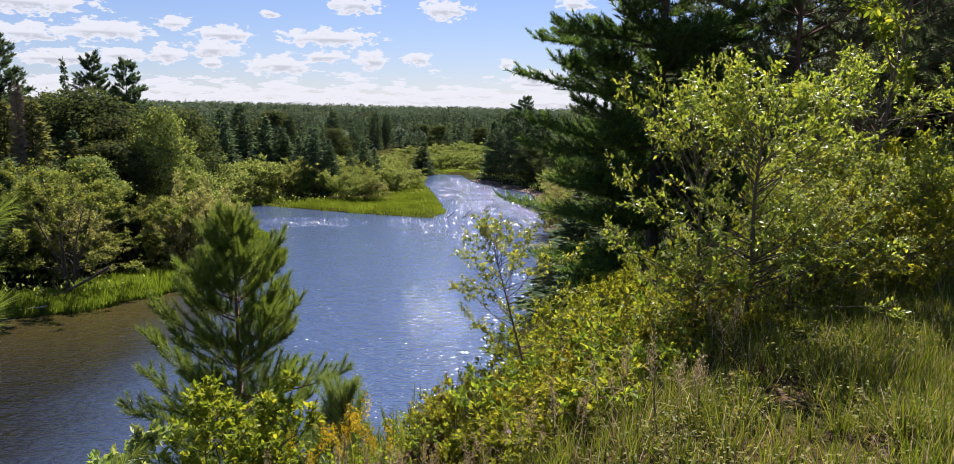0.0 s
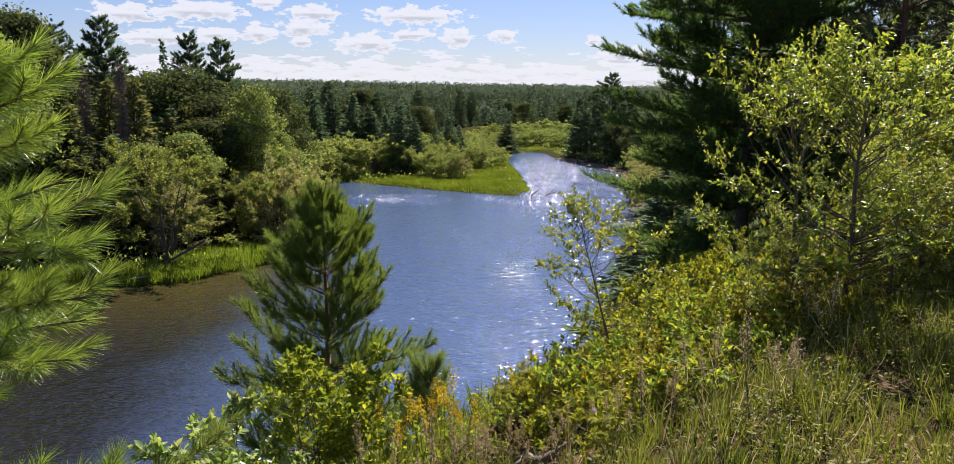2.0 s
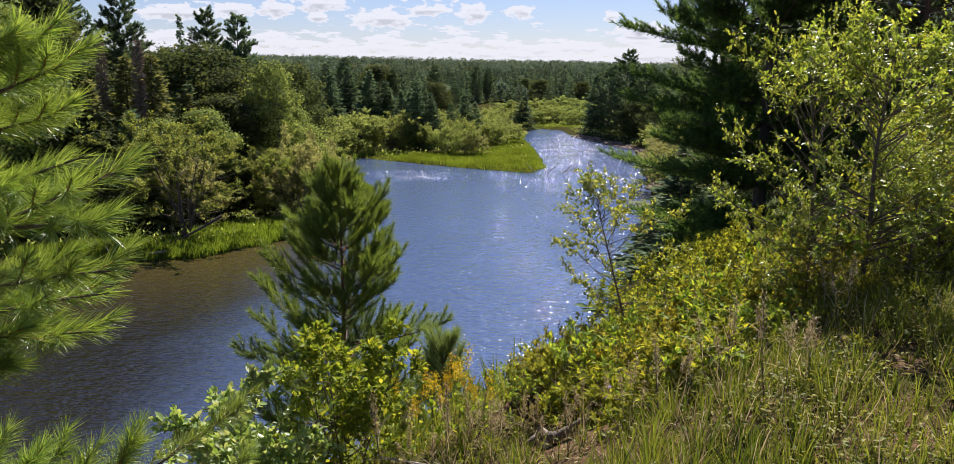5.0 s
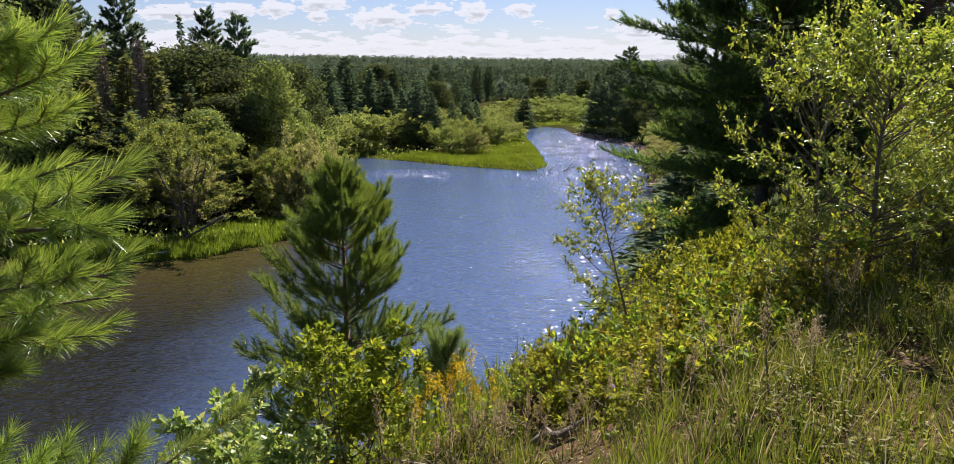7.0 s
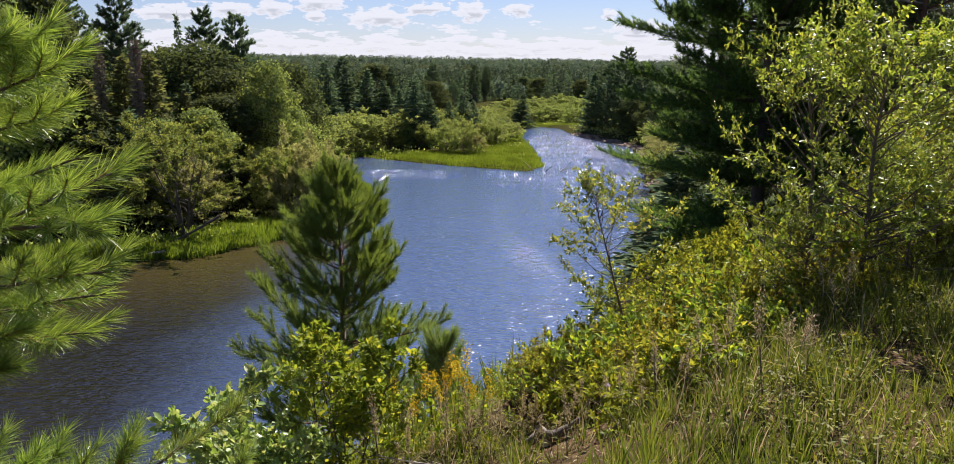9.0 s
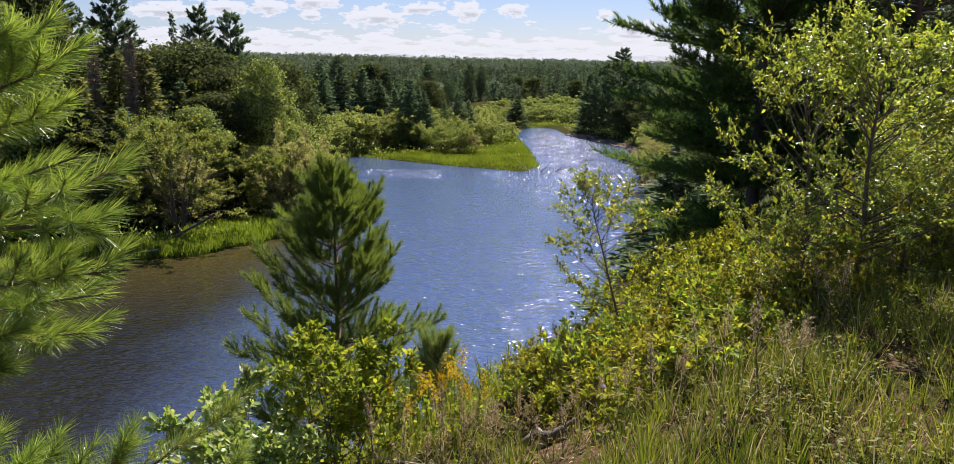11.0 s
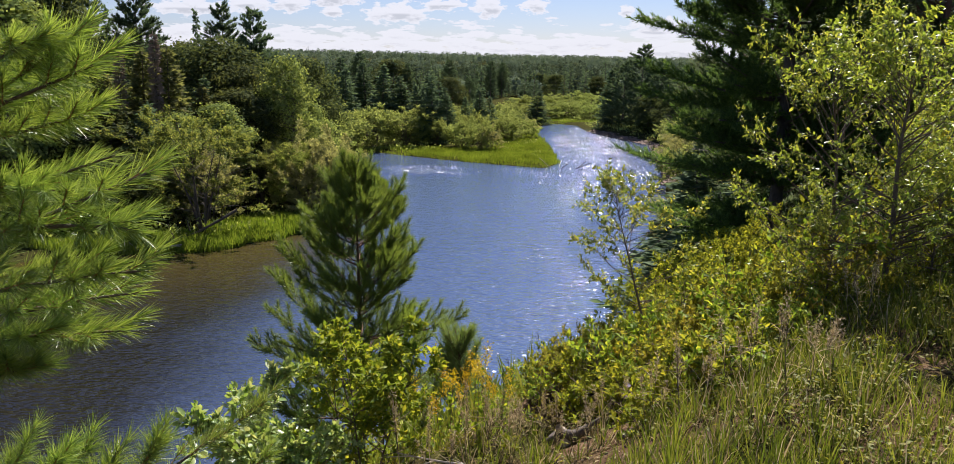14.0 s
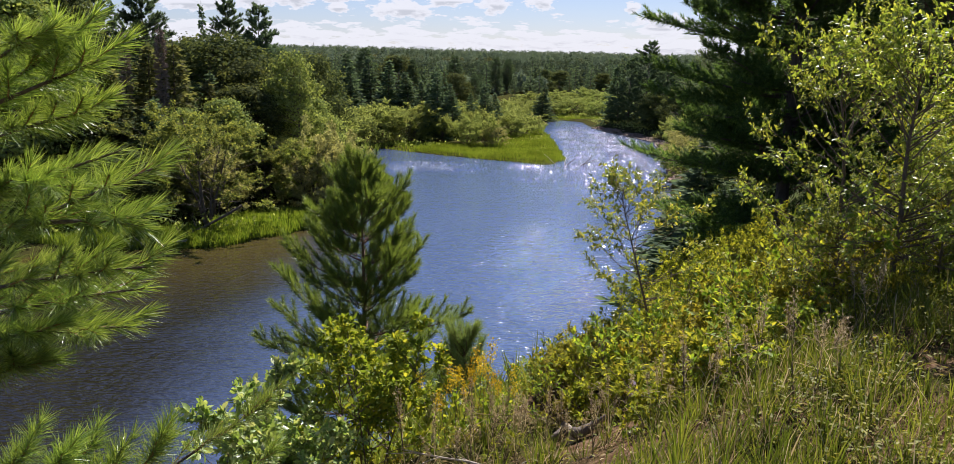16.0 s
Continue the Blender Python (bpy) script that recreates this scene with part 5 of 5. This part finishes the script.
put(lush, 5.0, 8.0, 0, 1.22)
yellow = broadleaf("yellow_leaf_bush", "lower bush with yellow-green leaves", "bush", 137, 1.35, 0.75, 0.056, M_LOW, 34, 8, 9, 0.08, LEAF, 0.014, stems=4, wood=M_TWIG, spread=0.5, show_twigs=True, group=NEARG, low=0.6)
put(yellow, 4.3, 7.7, 0)
again(yellow, 5.2, 8.0, 90, 1.1)
again(yellow, 2.2, 7.2, 200, 0.7)
again(yellow, 2.7, 8.2, 150, 0.6)
again(yellow, 6.0, 7.9, 20, 1.2)
again(yellow, 3.75, 6.3, 60, 0.62)
again(yellow, 4.75, 6.6, 140, 0.7)
again(yellow, 5.4, 7.1, 250, 0.8)
again(yellow, 1.75, 8.5, 10, 0.68)
again(yellow, 2.25, 8.9, 100, 0.6)
for x, y, turn, size in ((2.3, 10.0, 15, 0.55), (2.8, 11.0, 80, 0.6), (2.25, 11.3, 160, 0.6), (3.4, 11.8, 220, 0.45), (2.9, 12.8, 300, 0.8), (3.8, 13.0, 40, 0.8), (3.4, 14.4, 100, 0.95), (4.4, 14.6, 190, 0.6),
                         (4.2, 16.5, 250, 0.8), (5.2, 16.0, 330, 0.75), (4.9, 18.2, 60, 1.3), (2.9, 9.6, 130, 0.6), (3.6, 10.4, 200, 0.65)):
    again(yellow, x, y, turn, size)
gilded = broadleaf("yellow_leaf_bush", "bush with bright lime-yellow turning leaves", "bush", 138, 1.25, 0.55, 0.052, M_YELLOW, 34, 8, 10, 0.15, LEAF, 0.014, stems=4, wood=M_TWIG, spread=0.5, show_twigs=True, group=NEARG, low=0.6, up=0.9)
put(gilded, 4.25, 7.1, 0, 1.0)
again(gilded, 5.1, 7.3, 120, 1.05)
again(gilded, 1.95, 7.0, 220, 0.55)
again(gilded, 2.55, 5.9, 20, 0.62)
again(gilded, 3.5, 6.6, 80, 0.7)
again(gilded, 4.45, 6.5, 160, 0.8)
cherry = broadleaf("leafy_bush", "round bush with upright shiny green leaves", "bush", 141, 1.3, 0.46, 0.046, M_CHERRY, 66, 9, 12, 0.06, LEAF, 0.012, stems=6, wood=M_TWIG, spread=0.6, show_twigs=True, group=NEARG, low=0.7)
put(cherry, -0.80, 5.0, 0)
pale = broadleaf("pale_leaf_shrub", "shrub with pale shiny leaves turned to the sun", "bush", 145, 1.35, 0.36, 0.062, M_PALE, 34, 8, 9, 0.35, OVAL, 0.010, stems=3, wood=M_TWIG, spread=0.6, show_twigs=True, group=NEARG)
put(pale, -1.55, 4.75, 60, 0.92)
again(pale, -1.12, 4.5, 120, 0.6)
again(pale, -1.36, 4.6, 240, 0.84)
sapling = broadleaf("sapling", "slim sapling with sparse small leaves at the brow", "tree", 151, 1.66, 0.70, 0.042, M_SAPLING, 46, 8, 9, 0.17, LEAF, 0.016, wood=M_TWIG, spread=0.55, show_twigs=True, lean=(-0.12, 0.05))
put(sapling, 1.38, 7.1, 0, 0.95)

# low plants over the brow
LOWG = "low plants on the brow"
low = [broadleaf("low_shrub", ("knee-high yellow-green shrub with upright leafy stems", "knee-high green shrub with upright leafy stems", "knee-high olive shrub with yellowing leaves")[k], "plant", 161 + k,
                 0.62, 0.24, 0.046, (M_LOW, M_CHERRY, M_OLIVELEAF)[k], 22, 3, 9, 0.22, LEAF, 0.005, stems=7, wood=M_TWIG, spread=0.6, show_twigs=True, group=LOWG, low=0.5, sides=4, up=1.2) for k in range(3)]
turning = broadleaf("low_shrub", "small shrub with orange and yellow leaves", "plant", 166, 0.6, 0.22, 0.045, M_ORANGE, 12, 4, 6, 0.2, LEAF, 0.004, stems=4, wood=M_TWIG, spread=0.7, show_twigs=True, group=LOWG, sides=4)
rp = np.random.default_rng(17)
first = set()
placed = 0
while placed < 290:
    x, y = rp.uniform(-1.0, 4.2), rp.uniform(3.9, 9.5)
    s = -0.795 * (x + 0.3) + 0.606 * (y - 5.0)
    if s > 1.2 or s < -2.35 or (s < -1.3 and y < 4.25) or (x < 0.85 and y < 4.85) or math.hypot(x - 0.5, y - 5.0) < 0.4 or (s < -1.75 and rp.random() < 0.45):
        continue
    k = int(rp.integers(3))
    ob = low[k] if rp.random() > 0.05 else turning
    if s > 0.7:
        continue
    size, turn = rp.uniform(0.5, 1.15) * (0.42 if x < 0.35 else 0.5 if s < -1.75 else 0.72 if s > -0.3 or s < -1.5 or x < 0.8 else 1.0), rp.uniform(0, 360)
    if ob.name in first:
        again(ob, x, y, turn, size, rp.uniform(0.85, 1.25))
    else:
        first.add(ob.name)
        put(ob, x, y, turn, size)
    placed += 1


shoot = broadleaf("leafy_shoot", "upright leafy shoot standing above the low plants", "plant", 181, 0.95, 0.2, 0.055, M_CHERRY, 14, 2, 5, 0.15, LEAF, 0.006, wood=M_TWIG, spread=0.7, show_twigs=True, group=LOWG, sides=5)
put(shoot, 1.72, 6.0, 0)
for x, y, size in ((1.95, 6.3, 0.9), (1.5, 6.5, 0.85), (2.2, 6.1, 1.1), (1.35, 6.0, 0.75), (2.45, 5.6, 1.0), (2.05, 5.5, 0.7), (1.1, 5.8, 0.7), (0.75, 5.6, 0.7), (2.6, 6.6, 1.2), (0.35, 5.4, 0.6), (1.62, 6.9, 0.9)):
    again(shoot, x, y, x * 800, size)


def herb(name, label, seed, H, plume_mat, stalks, plume):
    """Thin stalks, each with narrow leaves and a plume of small flowers or seeds."""
    rng = np.random.default_rng(seed)
    ob = thing(name, label, "plant", LOWG)
    for _ in range(stalks):
        a = rng.uniform(0, 6.28)
        pts = stem(rng, (0.04 * math.cos(a), 0.04 * math.sin(a), -0.03), (0.16 * math.cos(a), 0.16 * math.sin(a), 1), H * rng.uniform(0.8, 1.1), 6, 0.05, -0.2)
        stalk = part("stalk", *tube(pts, np.linspace(0.0028, 0.0012, 6), 4), M_TWIG, ob)
        q, _ = along(pts, rng.uniform(0.05, 0.75, 14))
        if plume_mat is M_STRAW:
            V, F = scatter(BLADE, rng, q, rng.normal(0, 0.6, q.shape) + UP * 0.7, rng.uniform(0.08, 0.18, len(q)), 0.2, width=0.004)
        else:
            V, F = scatter(DIAMOND, rng, q, rng.normal(0, 1, q.shape) + UP * 0.5, rng.uniform(0.03, 0.06, len(q)), 0.4)
        tagged(part("leafage", V, F, M_STRAW if plume_mat is M_STRAW else M_CHERRY, stalk), kind="stuff")
        q, _ = along(pts, 1 - plume * rng.random(100) ** 0.8)
        fine = 0.5 if plume_mat is M_STRAW else 1.0
        V, F = scatter(DIAMOND, rng, q + rng.normal(0, 0.017 * fine, q.shape), rng.normal(0, 1, q.shape) + UP, rng.uniform(0.010, 0.024, len(q)) * (1.5 - fine * 0.5), 0.2, width=0.016 * fine)
        tagged(part("plume", V, F, plume_mat, stalk), kind="stuff")
    return ob


gold = herb("goldenrod", "goldenrod with bright yellow flower plumes", 171, 0.72, M_GOLD, 4, 0.2)
put(gold, -0.28, 5.15, 0)
for x, y, z in ((-0.12, 5.2, 0.95), (-0.2, 5.35, 0.9), (0.02, 5.1, 0.8), (-0.42, 4.8, 0.8)):
    again(gold, x, y, x * 900, z)
aster = herb("wild_aster", "small pale lilac asters among the grass", 173, 0.5, M_LILAC, 2, 0.03)
put(aster, 1.05, 5.4, 0, 0.7)
for x, y in ((0.9, 5.2), (1.3, 5.3), (1.55, 5.1)):
    again(aster, x, y, x * 500, 0.6)
straw = herb("dry_grass_tuft", "dry straw-coloured grass with drooping seed heads", 175, 0.62, M_STRAW, 4, 0.3)
put(straw, -0.48, 4.55, 0)
for x, y in ((-0.3, 4.4), (0.25, 4.85), (0.72, 4.75), (0.4, 4.5), (0.55, 4.35), (0.02, 4.95), (0.85, 4.2), (1.0, 4.05), (-0.12, 4.65), (1.3, 4.2), (1.65, 4.0), (1.45, 3.8), (0.1, 4.7), (-1.29, 2.32), (2.3, 5.1)):
    again(straw, x, y, x * 700, 0.7 + 0.25 * math.sin(x * 40) ** 2)


def dry_stalk():
    rng = np.random.default_rng(177)
    ob = thing("dry_stalk", "thin dark dry stalk standing over the bank", "plant", LOWG)
    h = Heap()
    pts = stem(rng, (0, 0, -0.05), (0.05, 0, 1), 0.85, 7, 0.04)
    h.add(*tube(pts, np.linspace(0.003, 0.0012, 7), 4))
    for q, e in zip(*along(pts, rng.uniform(0.5, 0.98, 7))):
        h.add(*tube(stem(rng, q, e + rng.normal(0, 0.5, 3), 0.09, 4, 0.1), np.linspace(0.0016, 0.0028, 4), 4))
    h.part("stem", M_BARK, ob)
    return ob


dry = dry_stalk()
put(dry, 0.05, 6.6, 0, 0.6)
for k, (x, y) in enumerate(((0.12, 6.2), (0.3, 6.9), (0.42, 6.5), (0.55, 7.2), (0.7, 7.0), (-0.1, 6.4), (0.85, 7.5), (0.2, 7.3), (0.62, 6.8), (-0.35, 6.0), (1.0, 7.9))):
    again(dry, x, y, k * 77, 0.5 + 0.04 * (k % 5), 1 + 0.1 * (k % 3))


def bank_grass():
    """Arching tufts with finer blades between them, thin on the trodden path and the slumped bare patch."""
    rng = np.random.default_rng(18)

    def bare(x, y):
        return 0.85 * np.exp(-(((x - 0.88) / 0.42) ** 2 + ((y - 3.75) / 0.3) ** 2)) + 0.5 * np.exp(-(((x - 2.3) / 0.2) ** 2 + ((y - 4.1) / 0.4) ** 2))

    def worn(x, y):
        """The short trodden stretch between the grass and the bush."""
        return np.exp(-((x - 2.26 - 0.12 * (y - 4.2)) / 0.25) ** 2) * smoothstep(3.25, 3.7, y) * smoothstep(5.2, 4.7, y)

    def cover(count):
        x, y = rng.uniform(-1.6, 5.6, count), rng.uniform(1.2, 8.5, count)
        s = -0.795 * (x + 0.3) + 0.606 * (y - 5.0)
        trod = worn(x, y)
        slump = bare(x, y) + 0.9 * smoothstep(-1.75, -1.2, s)
        keep = (s < 0.9) & (rng.random(count) < smoothstep(1.0, 3.0, y)) & (rng.random(count) < (1 - 0.86 * trod) * np.clip(1 - slump, 0.05, 1))
        return x[keep], y[keep]

    cx, cy = cover(5600)
    cx, cy = np.repeat(cx, 24), np.repeat(cy, 24)
    n = len(cx)
    a, lean = rng.uniform(0, 6.28, n), np.abs(rng.normal(0, 0.45, n))
    x, y = cx + 0.07 * lean * np.cos(a), cy + 0.07 * lean * np.sin(a)
    tall = np.repeat(rng.uniform(0.4, 1.55, n // 24), 24)
    tuft = scatter(BLADE, rng, np.stack([x, y, ground(x, y) - 0.01], -1), np.stack([lean * np.cos(a), lean * np.sin(a), np.ones(n)], -1), 0.19 * tall * rng.uniform(0.5, 1.1, n), 0.0,
                   width=rng.uniform(0.0035, 0.008, n))
    x, y = cover(42000)
    m = len(x)
    fine = scatter(BLADE, rng, np.stack([x, y, ground(x, y) - 0.01], -1), np.stack([rng.normal(0, 0.4, m), rng.normal(0, 0.4, m), np.ones(m)], -1), rng.uniform(0.05, 0.17, m), 0.0, width=0.0035)
    V, F = np.concatenate([tuft[0], fine[0]]), np.concatenate([tuft[1], fine[1] + len(tuft[0])])
    dry = np.repeat(rng.random(n + m) < 0.16, len(BLADE[1]))
    tagged(new("bank_grass", mesh_of("bank_grass", V, F[~dry], M_GRASS)), "green grass blades on the brow", "grass", kind="stuff")
    tagged(new("dry_grass", mesh_of("dry_grass", V, F[dry], M_STRAW)), "dry straw-coloured grass blades on the brow", "grass", kind="stuff")
    # small leaves and dry litter close to the ground
    for name, label, mat, count, size, lift in (("ground_herbs", "small leafy herbs close to the ground", M_HERB, 120000, 0.030, 0.17), ("dry_litter", "dry straw and dead leaves on the soil", M_STRAW, 9000, 0.045, 0.012)):
        x, y = cover(count) if mat is M_HERB else (rng.uniform(-1.0, 5.2, count), rng.uniform(2.6, 8.5, count))
        count = len(x)
        s = -0.795 * (x + 0.3) + 0.606 * (y - 5.0)
        ok = (s < 1.0) & ((ripple(x, y, 0.3, 7) > -0.2) & (rng.random(count) > bare(x, y)) | (mat is M_STRAW))
        x, y = x[ok], y[ok]
        n = len(x)
        D = rng.normal(0, 1, (n, 3)) * (1, 1, 0.25)
        V, F = scatter(DIAMOND, rng, np.stack([x, y, ground(x, y) + 0.004 + lift * rng.random(n)], -1), D, size * rng.uniform(0.5, 1.3, n), 0.9, width=size * (0.25 if mat is M_STRAW else 0.8))
        tagged(new(name, mesh_of(name, V, F, mat)), label, "litter" if mat is M_STRAW else "herbs", kind="stuff")
    # thinner grass on the flat ground behind the brow
    cx, cy = rng.uniform(-6, 8, 2600), rng.uniform(-8, 2.9, 2600)
    ok = (np.hypot(cx, cy) > 0.8) & (ripple(cx, cy, 0.9, 5) > -0.35)
    cx, cy = np.repeat(cx[ok], 12), np.repeat(cy[ok], 12)
    n = len(cx)
    a, lean = rng.uniform(0, 6.28, n), np.abs(rng.normal(0, 0.5, n))
    x, y = cx + 0.07 * lean * np.cos(a), cy + 0.07 * lean * np.sin(a)
    V, F = scatter(BLADE, rng, np.stack([x, y, ground(x, y) - 0.01], -1), np.stack([lean * np.cos(a), lean * np.sin(a), np.ones(n)], -1), rng.uniform(0.06, 0.2, n), 0.0, width=rng.uniform(0.003, 0.006, n))
    tagged(new("bank_grass", mesh_of("bank_grass", V, F, M_GRASS)), "short grass on the flat ground behind the brow", "grass", kind="stuff")
    # tall lush tufts beyond the trodden path
    cx, cy = rng.uniform(2.2, 5.6, 850), rng.uniform(2.4, 6.4, 850)
    s = -0.795 * (cx + 0.3) + 0.606 * (cy - 5.0)
    ok = (s < -2.7) & (worn(cx, cy) < 0.2) & (ripple(cx, cy, 0.5, 4) > -0.45)
    cx, cy = np.repeat(cx[ok], 34), np.repeat(cy[ok], 34)
    n = len(cx)
    a, lean = rng.uniform(0, 6.28, n), np.abs(rng.normal(0, 0.8, n))
    x, y = cx + 0.10 * lean * np.cos(a), cy + 0.10 * lean * np.sin(a)
    tall = np.repeat(rng.uniform(0.6, 1.2, n // 34), 34) * rng.uniform(0.5, 1.1, n)
    V, F = scatter(BLADE, rng, np.stack([x, y, ground(x, y) - 0.01], -1), np.stack([lean * np.cos(a), lean * np.sin(a), np.ones(n)], -1), 0.27 * tall, 0.0, width=rng.uniform(0.003, 0.006, n))
    dry = np.repeat(rng.random(n) < 0.15, len(BLADE[1]))
    tagged(new("tall_grass", mesh_of("tall_grass", V, F[~dry], M_GRASS)), "tall lush yellow-green grass beside the path", "grass", kind="stuff")
    tagged(new("dry_grass", mesh_of("dry_grass", V, F[dry], M_STRAW)), "dry bleached blades among the tall grass", "grass", kind="stuff")
    # coarse cover of the steep slope
    x, y = rng.uniform(-14, 12, 44000), rng.uniform(4, 34, 44000)
    s = -0.795 * (x + 0.3) + 0.606 * (y - 5.0)
    ok = (s > 0.4) & (s < 12.6)
    x, y = x[ok], y[ok]
    n = len(x)
    D = np.stack([rng.normal(0, 0.4, n), rng.normal(0, 0.4, n), np.ones(n)], -1)
    V, F = scatter(BENT, rng, np.stack([x, y, ground(x, y) - 0.02], -1), D, rng.uniform(0.25, 0.6, n), 0.0, width=0.022)
    tagged(new("slope_grass", mesh_of("slope_grass", V, F, M_GRASS)), "rough grass on the steep river slope", "grass", kind="stuff")


bank_grass()


def dead_wood():
    rng = np.random.default_rng(19)
    ob = thing("weathered_stump", "small weathered grey root stump on the brow", "stump", at=(0.5, 4.95, gz(0.5, 4.95) - 0.01))
    ob.scale = (0.95, 0.95, 0.95)
    h = Heap()
    h.add(*tube(np.array([(-0.16, -0.02, 0.02), (-0.08, 0, 0.07), (0.02, 0.01, 0.06), (0.12, 0.03, 0.11), (0.2, 0.05, 0.17)]), [0.03, 0.045, 0.04, 0.028, 0.012], 8))
    h.part("root", M_BARK, ob, smooth=True)
    h = Heap()
    h.add(*tube(np.array([(-0.05, 0, 0.0), (-0.06, 0.01, 0.08), (-0.09, 0.0, 0.13)]), [0.05, 0.045, 0.02], 8))
    h.part("stub", M_DEAD, ob, smooth=True)
    for x, y, a, L in ((0.1, 4.4, 2.7, 0.7), (-0.05, 4.55, 0.3, 0.5), (0.75, 4.5, 1.2, 0.35)):
        ob = thing("dead_branch", "dry bleached dead branch lying on the grass", "branch", "dead branches on the brow", (x, y, gz(x, y)))
        pts = stem(rng, (0, 0, 0.03), (math.cos(a), math.sin(a) * 0.5, 0.05), L, 6, 0.12)
        h = Heap()
        h.add(*tube(pts, np.linspace(0.011, 0.004, 6), 6))
        h.part("stick", M_DEAD, ob, smooth=True)
        h = Heap()
        for q, e in zip(*along(pts, rng.uniform(0.2, 0.9, 4))):
            h.add(*tube(stem(rng, q, e + rng.normal(0, 0.6, 3), L * 0.3, 4, 0.1), np.linspace(0.005, 0.002, 4), 4))
        tagged(h.part("twigs", M_DEAD, ob), kind="stuff")


dead_wood()
